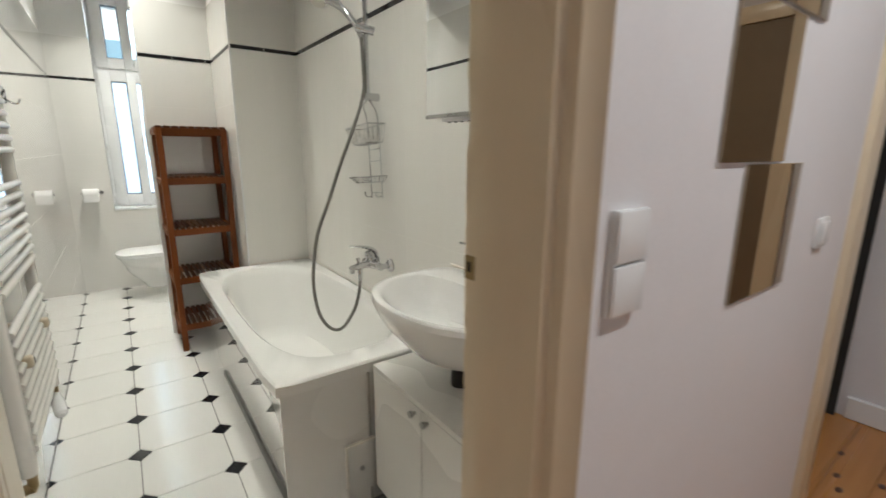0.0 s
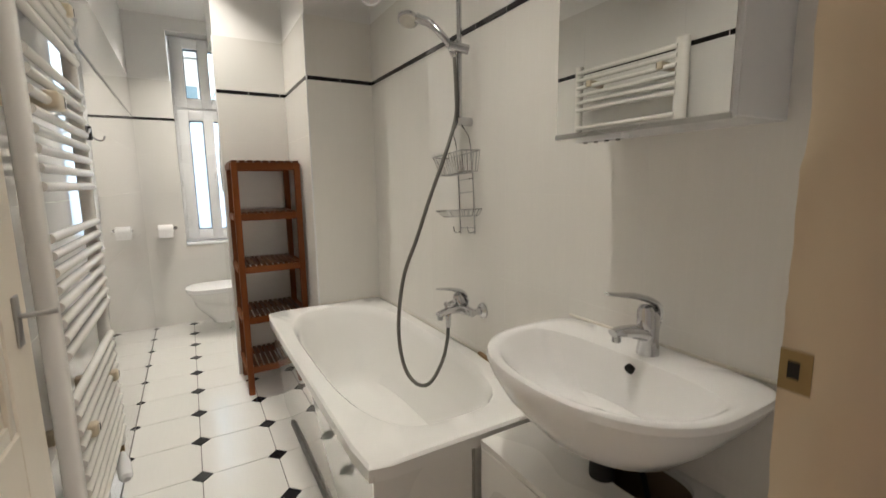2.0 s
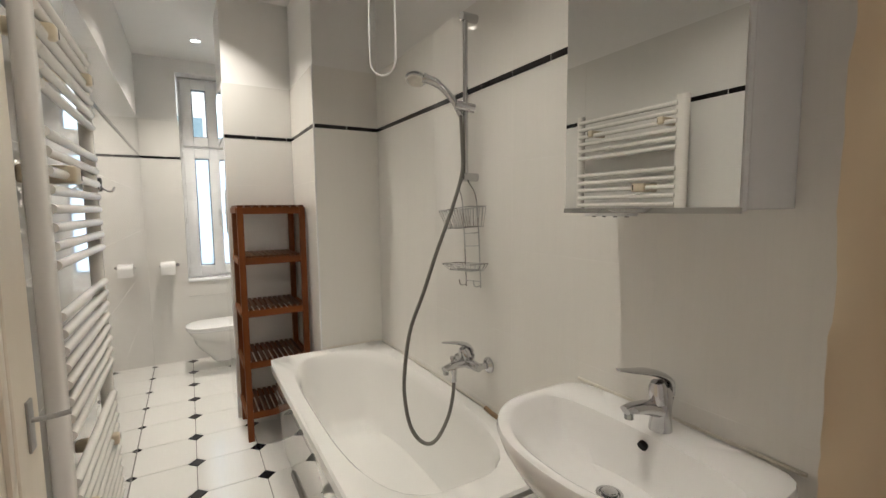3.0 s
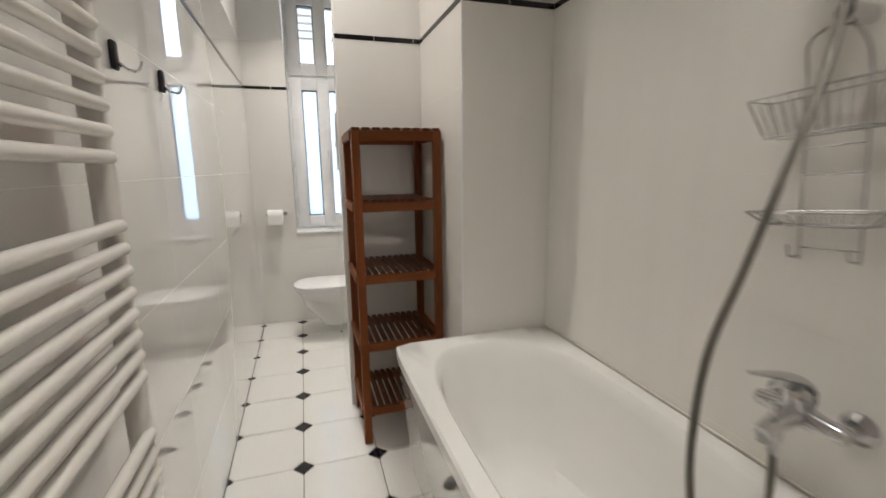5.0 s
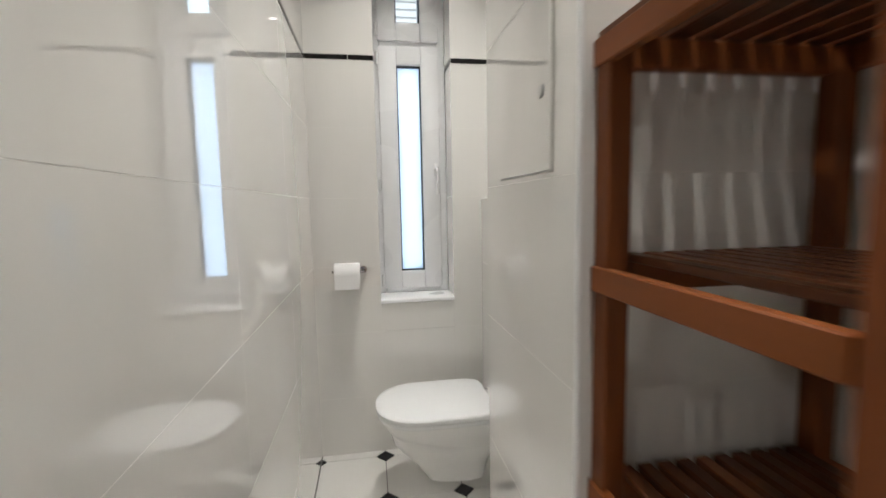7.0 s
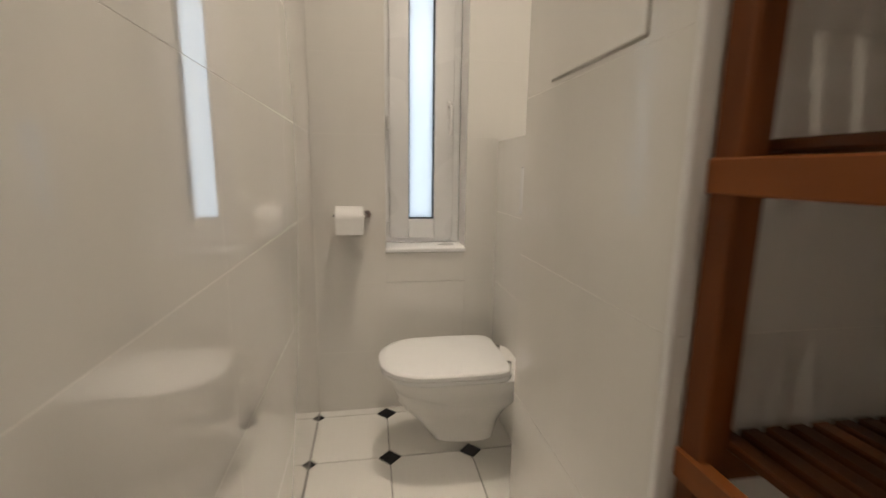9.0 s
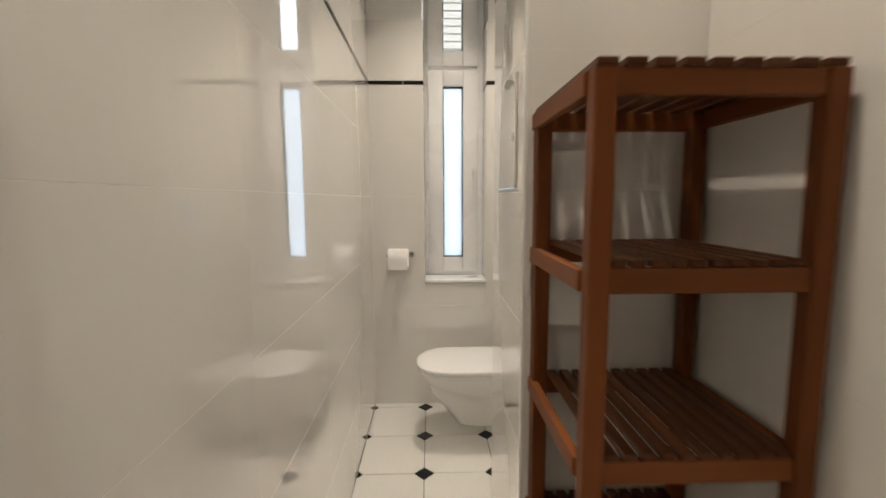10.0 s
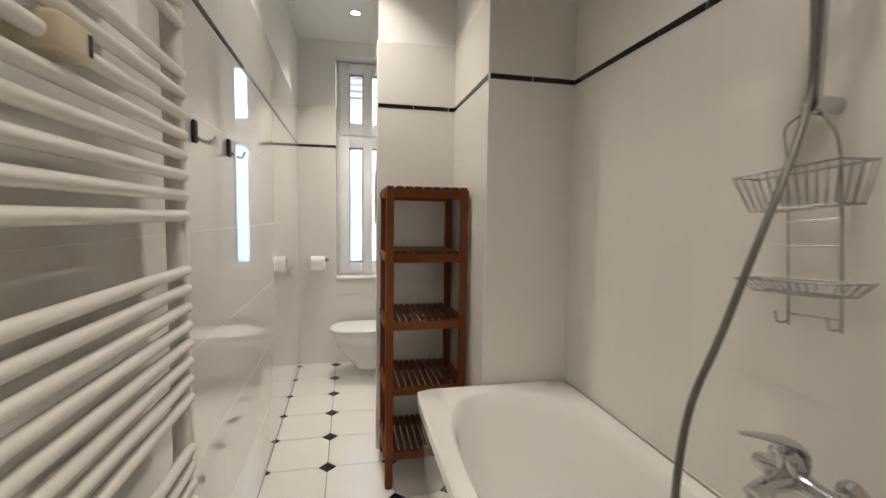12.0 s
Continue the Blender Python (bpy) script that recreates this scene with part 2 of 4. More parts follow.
structure("floor_bed", bx(XL - 0.15, YB - 0.15, -0.12, XR + 0.15, YF + 0.15, -0.006), FLOOR_GROUT, "grey floor grout under octagon tiles", "floor")
structure("ceiling", bx(XL - 0.2, YH, CEIL, XR + 0.2, YF + 0.35, CEIL + 0.15), PLASTER, "plain white painted plaster ceiling", "ceiling")
wall_left = structure("wall_left", bx(XL - 0.15, YB, -0.01, XL - 0.008, YF + 0.3, CEIL), PLASTER, "white tiled wall with black strip, plaster above", "wall")
wall_right = structure("wall_right", bx(XR + 0.008, YH, -0.01, XR + 0.15, YF + 0.3, CEIL), PLASTER, "white tiled wall with black strip behind bath", "wall")
wall_block = structure("wall_block", bx(REC_X + 0.008, BLK_Y + 0.008, -0.01, XR + 0.007, REC_Y + 0.008, CEIL), PLASTER, "white tiled wall block at the end of the bath", "wall")
wall_chase = structure("wall_chase", bx(PX + 0.008, REC_Y + 0.009, -0.01, XR + 0.007, PY, CEIL), PLASTER, "white tiled pipe chase beside the toilet", "wall")
bm = bmesh.new()
box(bm, XL - 0.007, YF + 0.008, -0.01, WX0 - 0.008, YF + 0.30, CEIL)
box(bm, WX1 + 0.008, YF + 0.008, -0.01, XR + 0.007, YF + 0.30, CEIL)
box(bm, WX0 - 0.008, YF + 0.008, -0.01, WX1 + 0.008, YF + 0.30, WZ0 - 0.02)
box(bm, WX0 - 0.008, YF + 0.008, WZ1, WX1 + 0.008, YF + 0.30, CEIL)
wall_far = structure("wall_window", bm, PLASTER, "white tiled wall with a narrow tall window", "wall")
wall_cistern = structure("wall_cistern", bx(LEDGE_X + 0.008, PY + 0.001, -0.01, UP_X, YF + 0.007, LEDGE_Z - 0.008), PLASTER, "half-height tiled wall hiding the cistern", "wall")
wall_niche = structure("wall_niche", bx(UP_X + 0.001, PY + 0.001, -0.01, XR + 0.006, YF + 0.007, CEIL), PLASTER, "white wall above the cistern ledge", "wall")

# door wall between bathroom and hall
bm = bmesh.new()
box(bm, JX1 + 0.07, YH, -0.01, 1.78, YB, CEIL)
box(bm, -1.0, YH, -0.01, JX0 - 0.07, YB, CEIL)
box(bm, JX0 - 0.07, YH, LINTEL + 0.07, JX1 + 0.07, YB, CEIL)
structure("wall_door", bm, HALL_PAINT, "white painted hall wall with bathroom doorway", "wall")

# the rest of the hall
structure("hall_floor_bed", bx(-1.0, -1.6, -0.12, 3.2, YB - 0.15, -0.012), DARK, "subfloor under pine boards", "floor")
structure("hall_ceiling", bx(-1.0, -1.6, CEIL, 3.2, YH - 0.001, CEIL + 0.15), PLASTER, "white hall ceiling", "ceiling")
structure("wall_hall_back", bx(-1.0, -1.75, -0.01, 3.2, -1.6, CEIL), HALL_PAINT, "white painted hall wall", "wall")
structure("wall_hall_side", bx(-1.15, -1.75, -0.01, -1.0, YB, CEIL), HALL_PAINT, "white painted hall wall", "wall")
structure("wall_hall_end", bx(2.95, -1.6, -0.01, 3.2, YB + 0.6, CEIL), HALL_PAINT, "white painted end wall of the hall", "wall")
structure("wall_hall_return", bx(1.78, YB + 0.4, -0.01, 2.95, YB + 0.6, CEIL), HALL_PAINT, "wall behind the next doorway", "wall")
structure("baseboard", bx(2.925, -0.149, 0, 2.949, 0.44, 0.12, bev=0.006), PLASTIC, "white baseboard on the hall end wall", "baseboard")

# window
window_1 = tagged(new("window_1"), "narrow tall white plastic window with transom, closed", "window", kind="structure")
FY = 5.40


def sash(z0, z1, x0, x1, w, glass, pane_name):
    bm = bmesh.new()
    for a in ((x0, z0, x0 + w, z1), (x1 - w, z0, x1, z1), (x0 + w, z0, x1 - w, z0 + w), (x0 + w, z1 - w, x1 - w, z1)):
        box(bm, a[0], FY, a[1], a[2], FY + 0.075, a[3], bev=0.006, seg=2)
    s = part("sash", bm, UPVC, window_1)
    bm = bmesh.new()
    g = 0.006
    for a in ((x0 + w, z0 + w, x0 + w + g, z1 - w), (x1 - w - g, z0 + w, x1 - w, z1 - w), (x0 + w + g, z0 + w, x1 - w - g, z0 + w + g), (x0 + w + g, z1 - w - g, x1 - w - g, z1 - w)):
        box(bm, a[0], FY + 0.02, a[1], a[2], FY + 0.07, a[3])
    part("gasket", bm, BLACK, window_1, "black rubber glazing gasket")
    p = part(pane_name, bx(x0 + w, FY + 0.04, z0 + w, x1 - w, FY + 0.046, z1 - w), glass, window_1)
    p.visible_shadow = False


bm = bmesh.new()
for a in ((WX0, WZ0, WX0 + 0.035, WZ1), (WX1 - 0.045, WZ0, WX1, WZ1), (WX0 + 0.035, WZ0, WX1 - 0.045, WZ0 + 0.03), (WX0 + 0.035, WZ1 - 0.03, WX1 - 0.045, WZ1), (WX0 + 0.035, 2.055, WX1 - 0.045, 2.095)):
    box(bm, a[0], FY + 0.02, a[1], a[2], FY + 0.10, a[3], bev=0.004)
part("window_frame", bm, UPVC, window_1)
sash(0.815, 2.06, WX0 + 0.025, WX1 - 0.035, 0.092, FROSTED, "frosted_pane")
sash(2.085, 2.725, WX0 + 0.025, WX1 - 0.035, 0.092, CLEAR, "clear_pane")
part("window_sill", bx(WX0 - 0.002, YF - 0.012, WZ0 - 0.02, WX1 + 0.002, FY + 0.03, WZ0, bev=0.004), UPVC, window_1)
wh = part("window_handle", bx(0.255, FY - 0.012, 1.40, 0.277, FY, 1.47, bev=0.005, seg=2), PLASTIC, window_1)
part("lever", tube(bmesh.new(), smooth_path([(0.266, FY - 0.012, 1.44), (0.266, FY - 0.045, 1.44), (0.266, FY - 0.05, 1.40), (0.266, FY - 0.045, 1.31)]), 0.009, 10), PLASTIC, wh)
for hz in (0.86, 1.36, 2.0, 2.14, 2.66):
    part("hinge", tb([(WX0 + 0.018, FY + 0.005, hz - 0.03), (WX0 + 0.018, FY + 0.005, hz + 0.03)], 0.008), PLASTIC, window_1)

# outside the window
structure("ground", bx(-60, YF + 0.5, -3.2, 60, 80, -3.0), GROUND, "grey courtyard paving outside", "ground")
structure("backdrop", bx(-4.0, YF + 1.9, -1.5, 4.3, YF + 1.92, 2.36), BACKDROP, "bright overcast courtyard light behind frosted glass", "backdrop")
structure("backdrop_sky", bx(-14, 21.0, -3.0, 14, 21.1, 30), BACKDROP, "bright overcast sky", "backdrop")
house = thing("apartment_building", "pale rendered courtyard building with rows of windows", "building")
part("wall", bx(-9, 14.0, -3, 9, 18, 9.6), FACADE, house)
for i in range(-4, 5):
    for j in range(2):
        w = part("window", bx(i * 1.9 - 0.55, 13.93, 2.2 - j * 3.1, i * 1.9 + 0.55, 14.05, 4.0 - j * 3.1), UPVC, house)
        part("pane", bx(i * 1.9 - 0.45, 13.92, 2.3 - j * 3.1, i * 1.9 - 0.03, 13.94, 3.9 - j * 3.1), FACADE_GLASS, w)
        part("pane", bx(i * 1.9 + 0.03, 13.92, 2.3 - j * 3.1, i * 1.9 + 0.45, 13.94, 3.9 - j * 3.1), FACADE_GLASS, w)
for k in range(26):
    part("cladding_board", bx(-9, 13.955, 4.62 + k * 0.18, 9, 14.0, 4.73 + k * 0.18), FACADE, house)
part("roof", bx(-9.3, 13.6, 9.6, 9.3, 18.3, 9.9), GREY, house)


# ---- bath tub ----
def bath_tub():
    t = thing("bath_tub", "white enamel built-in bath tub with glossy panels", "bath tub")
    x0, x1, y0, y1, zt = 0.341, XR - 0.002, 1.358, BLK_Y - 0.002, 0.597
    cx, cy, a, b = (x0 + x1) / 2, (y0 + y1) / 2, (x1 - x0) / 2, (y1 - y0) / 2
    rings = [super_ring(cx, cy, zt - 0.045, a - 0.012, b - 0.012, 30, 96), super_ring(cx, cy, zt - 0.045, a, b, 30, 96), super_ring(cx, cy, zt - 0.008, a, b, 30, 96),
             super_ring(cx, cy, zt, a - 0.008, b - 0.008, 26, 96), super_ring(cx, cy + 0.02, zt - 0.001, a - 0.058, b - 0.092, 3.4, 96),
             super_ring(cx, cy + 0.02, zt - 0.010, a - 0.068, b - 0.104, 3.3, 96), super_ring(cx, cy + 0.01, zt - 0.05, a - 0.080, b - 0.125, 3.2, 96),
             super_ring(cx, cy - 0.02, zt - 0.20, a - 0.100, b - 0.17, 3.3, 96), super_ring(cx, cy - 0.03, zt - 0.34, a - 0.125, b - 0.25, 3.2, 96),
             super_ring(cx, cy - 0.03, zt - 0.39, a - 0.155, b - 0.30, 3.0, 96), super_ring(cx, cy - 0.03, zt - 0.405, a - 0.21, b - 0.37, 2.8, 96)]
    part("basin", loft(bmesh.new(), rings), ENAMEL, t)
    part("side_panel", loft(bmesh.new(), [[(x0 + 0.022, y, zt - 0.03), (x0 + 0.032, y, zt - 0.03), (x0 + 0.080, y, 0.0), (x0 + 0.070, y, 0.0)] for y in (y0 + 0.02, y1)], cap_start=True), PANEL, t, "glossy white side panel")
    part("end_panel", bx(x0 + 0.022, y0 + 0.010, 0.0, x1, y0 + 0.0195, zt - 0.03), LAMINATE, t)
    part("plinth_rail", tb([(x0 + 0.062, y0 + 0.02, 0.010), (x0 + 0.062, y1 - 0.26, 0.010), (x0 + 0.066, y1 - 0.22, 0.006)], [0.010, 0.010, 0.004]), GREY, t, "dull grey plinth rail")
    part("drain", loft(bmesh.new(), [super_ring(cx, cy - 0.3, zt - 0.404, 0.03, 0.03, 2, 24), super_ring(cx, cy - 0.3, zt - 0.398, 0.028, 0.028, 2, 24)]), CHROME, t)
    h = part("access_hatch", bx(0.585, y0 + 0.003, 0.06, 0.70, y0 + 0.0095, 0.27, bev=0.002), LAMINATE, t)
    bm = bmesh.new()
    for a in ((0.575, 0.05, 0.584, 0.28), (0.5845, 0.271, 0.70, 0.28)):
        box(bm, a[0], y0 - 0.003, a[1], a[2], y0 + 0.0095, a[3], bev=0.002)
    part("hatch_rim", bm, SILICONE, h, "yellowed raised rim")
    part("turn_lock", tb([(0.640, y0 + 0.003, 0.165), (0.640, y0 - 0.002, 0.165)], 0.009, 14), STEEL, h)
    part("joint", bx(0.675, y0 + 0.004, 0.0, 0.683, y0 + 0.0098, zt - 0.05), GROUT_DARK, t, "grey joint beside the cabinet")


bath_tub()
structure("sink_sealant", tb([(XR - 0.002, 0.74, 0.906), (XR - 0.002, 1.35, 0.906)], 0.005, 6), SILICONE, "yellowed silicone joint behind the washbasin", "trim")
structure("stained_sealant", tb(smooth_path([(XR - 0.004, 1.60, 0.600), (XR - 0.010, 1.68, 0.602), (XR - 0.016, 1.78, 0.603), (XR - 0.006, 1.86, 0.601)]), 0.010, 8), STAIN, "brown stained silicone under the bath mixer", "trim")
structure("sealant", tb([(XR - 0.004, 1.40, 0.602), (XR - 0.004, BLK_Y - 0.006, 0.602), (REC_X, BLK_Y - 0.006, 0.602)], 0.004, 6), SILICONE, "yellowed silicone joint round the bath", "trim")


# ---- washbasin, its cabinet and tap ----
SY, SZ = 1.045, 0.905


def washbasin():
    w = thing("washbasin", "white ceramic wall-hung washbasin with rounded front", "washbasin")
    cx = 0.86

    def ring(z, a, b, a2, n=2.3, nb=7, dx=0.0):
        return super_ring(cx + dx, SY, z, a, b, n, 80, a2, nb)
    rings = [ring(SZ - 0.22, 0.05, 0.06, 0.10, 2, 3), ring(SZ - 0.21, 0.09, 0.12, 0.15, 2, 3), ring(SZ - 0.17, 0.165, 0.20, 0.183, 2.1, 4), ring(SZ - 0.10, 0.225, 0.265, 0.186),
             ring(SZ - 0.05, 0.252, 0.30, 0.188), ring(SZ - 0.018, 0.262, 0.316, 0.188), ring(SZ - 0.004, 0.258, 0.313, 0.187), ring(SZ, 0.249, 0.304, 0.183, nb=6),
             ring(SZ - 0.001, 0.240, 0.290, 0.10, 2.3, 3.2), ring(SZ - 0.009, 0.228, 0.278, 0.075, 2.3, 2.8), ring(SZ - 0.05, 0.205, 0.255, 0.062, 2.2, 2.6), ring(SZ - 0.10, 0.160, 0.205, 0.055, 2.1, 2.3),
             ring(SZ - 0.135, 0.10, 0.13, 0.045, 2, 2), ring(SZ - 0.145, 0.045, 0.05, 0.03, 2, 2)]
    part("bowl", loft(bmesh.new(), rings, cap_start=True), CERAMIC, w)
    d = loft(bmesh.new(), [super_ring(cx - 0.03, SY, SZ - 0.146, 0.032, 0.032, 2, 28), super_ring(cx - 0.03, SY, SZ - 0.139, 0.032, 0.032, 2, 28), super_ring(cx - 0.03, SY, SZ - 0.138, 0.025, 0.025, 2, 28), super_ring(cx - 0.03, SY, SZ - 0.143, 0.022, 0.022, 2, 28)])
    part("drain", d, CHROME, w)
    part("plug", loft(bmesh.new(), [super_ring(cx - 0.03, SY, SZ - 0.144, 0.019, 0.019, 2, 24), super_ring(cx - 0.03, SY, SZ - 0.134, 0.019, 0.019, 2, 24), super_ring(cx - 0.03, SY, SZ - 0.131, 0.014, 0.014, 2, 24)]), CHROME, w)
    # Solid disc whose near-black colour replaces the hole's inner shade.
    part("overflow_hole", tb([(0.918, SY - 0.02, SZ - 0.037), (0.9285, SY - 0.02, SZ - 0.033)], 0.012, 16), DARK, w, "near-black disc for the shaded overflow hole")


def basin_mixer():
    m = thing("basin_mixer_tap", "chrome single-lever mixer tap on the washbasin", "tap")
    x, y = 0.975, SY - 0.03
    part("body", loft(bmesh.new(), [super_ring(x, y, SZ - 0.001, 0.028, 0.028, 2, 24), super_ring(x, y, SZ + 0.008, 0.027, 0.027, 2, 24), super_ring(x, y, SZ + 0.03, 0.024, 0.024, 2, 24), super_ring(x, y, SZ + 0.095, 0.025, 0.025, 2, 24), super_ring(x, y, SZ + 0.11, 0.018, 0.018, 2, 24)]), CHROME, m)
    part("spout", band(smooth_path([(x + 0.005, y, SZ + 0.046), (x - 0.04, y + 0.008, SZ + 0.060), (x - 0.085, y + 0.016, SZ + 0.066), (x - 0.108, y + 0.021, SZ + 0.064)]), [0.024, 0.022, 0.020, 0.017], [0.022, 0.018, 0.013, 0.009]), CHROME, m)
    part("aerator", tb([(x - 0.096, y + 0.019, SZ + 0.058), (x - 0.096, y + 0.019, SZ + 0.042)], 0.011, 16), STEEL, m)
    part("cartridge", tb([(x - 0.012, y, SZ + 0.07), (x - 0.016, y, SZ + 0.112), (x - 0.018, y, SZ + 0.124)], [0.022, 0.021, 0.015], 20), CHROME, m)
    part("lever", band(smooth_path([(x + 0.026, y, SZ + 0.055), (x + 0.027, y, SZ + 0.100), (x + 0.010, y + 0.002, SZ + 0.130), (x - 0.035, y + 0.012, SZ + 0.148), (x - 0.085, y + 0.026, SZ + 0.156), (x - 0.118, y + 0.036, SZ + 0.162)]), [0.012, 0.020, 0.024, 0.021, 0.014, 0.010], [0.006, 0.008, 0.009, 0.008, 0.005, 0.003]), CHROME, m)


def vanity():
    v = thing("vanity_cabinet", "low white laminate cabinet under the washbasin", "cabinet")
    x0, x1, y0, y1, zt = 0.685, XR - 0.003, 0.70, 1.335, 0.59
    hx, hy = 0.945, 0.985

    def rect_ring(z):
        r = []
        for k in range(64):
            t = 2 * math.pi * k / 64
            c, s = math.cos(t), math.sin(t)
            q = min(((x1 - hx) if c > 0 else (hx - x0)) / max(abs(c), 1e-6), ((y1 - hy) if s > 0 else (hy - y0)) / max(abs(s), 1e-6))
            r.append((hx + q * c, hy + q * s, z))
        for cxy in ((x0, y0), (x0, y1), (x1, y0), (x1, y1)):
            k = min(range(64), key=lambda i: (r[i][0] - cxy[0]) ** 2 + (r[i][1] - cxy[1]) ** 2)
            r[k] = (*cxy, z)
        return r
    hole = [super_ring(hx, hy, z, 0.085, 0.112, 2.6, 64) for z in (zt, zt - 0.018)]
    bm = bmesh.new()
    vr = [[bm.verts.new(p) for p in ring] for ring in (hole[0], rect_ring(zt), rect_ring(zt - 0.018), hole[1])]
    bridge(bm, vr + [vr[0]])
    part("top", bm, LAMINATE, v, "white top with pipe cut-out", smooth=False)
    bm = bmesh.new()
    box(bm, x0 + 0.02, y0, 0.08, x1, y0 + 0.016, zt - 0.019)
    box(bm, x0 + 0.02, y1 - 0.016, 0.08, x1, y1, zt - 0.019)
    box(bm, x0 + 0.02, y0 + 0.017, 0.08, x1, y1 - 0.017, 0.096)
    box(bm, x1 - 0.01, y0 + 0.017, 0.097, x1, y1 - 0.017, zt - 0.019)
    # Brown makes the inside look unlit through the pipe cut-out.
    part("body", bm, BROWN, v, "carcass coloured brown for its shaded inside")
    mid = 1.017
    for a, b, k in ((y0 + 0.001, mid - 0.002, mid - 0.035), (mid + 0.002, y1 - 0.001, mid + 0.035)):
        d = part("door", bx(x0, a, 0.085, x0 + 0.018, b, zt - 0.021, bev=0.0015), LAMINATE, v)
        part("knob", tb([(x0, k, 0.545), (x0 - 0.010, k, 0.545), (x0 - 0.011, k, 0.545), (x0 - 0.022, k, 0.545)], [0.006, 0.006, 0.010, 0.011], 14), STEEL, d, "brushed steel knob")
    # Near-black board stands in for the shaded space under the cabinet.
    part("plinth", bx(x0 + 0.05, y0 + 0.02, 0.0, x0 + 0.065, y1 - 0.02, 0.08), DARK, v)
    s = thing("siphon", "black and chrome siphon pipe under the washbasin", "drain pipe")
    part("cup", loft(bmesh.new(), [super_ring(0.86, SY, 0.56, 0.03, 0.03, 2, 20), super_ring(0.86, SY, 0.60, 0.032, 0.032, 2, 20), super_ring(0.86, SY, 0.69, 0.028, 0.028, 2, 20)], cap_start=True), BLACK, s)
    part("pipe", tube(bmesh.new(), smooth_path([(0.875, SY, 0.61), (0.90, SY - 0.03, 0.635), (0.95, SY - 0.05, 0.64), (1.045, SY - 0.06, 0.62)]), 0.016, 12), CHROME, s)
    part("hose", tube(bmesh.new(), smooth_path([(0.93, SY - 0.02, 0.70), (0.94, SY - 0.06, 0.60), (0.99, SY - 0.05, 0.50), (1.04, SY - 0.05, 0.48)]), 0.007, 8), BLACK, s)


washbasin()
basin_mixer()
vanity()


def mirror_cabinet():
    c = thing("mirror_cabinet", "white wall cabinet with mirrored door", "mirror cabinet")
    x0, y0, y1, z0, z1 = 0.841, 0.79, 1.219, 1.446, 2.12
    part("body", bx(x0 + 0.022, y0, z0 + 0.003, XR - 0.001, y1, z1, bev=0.002), PLASTIC, c)
    d = part("door", bx(x0 + 0.006, y0, z0, x0 + 0.021, y1, z1, bev=0.001), PLASTIC, c)
    part("mirror", bx(x0 + 0.001, y0 + 0.003, z0 + 0.008, x0 + 0.0055, y1 - 0.003, z1 - 0.003), MIRROR, d, "clear mirror glass")
    part("edge_rail", bx(x0 - 0.001, y0, z0 - 0.004, x0 + 0.0055, y1, z0 + 0.0075), STEEL, d)
    b = part("bracket", bx(x0 + 0.04, y1 - 0.17, z0 - 0.012, x0 + 0.07, y1 - 0.03, z0 + 0.002, bev=0.002), PLASTIC, c)
    # Four near-black discs drawn as the shaded holes of the rail.
    for k in range(4):
        part("rail_hole", tb([(x0 + 0.055, y1 - 0.15 + k * 0.033, z0 - 0.015), (x0 + 0.055, y1 - 0.15 + k * 0.033, z0 - 0.011)], 0.005, 8), DARK, b)


mirror_cabinet()


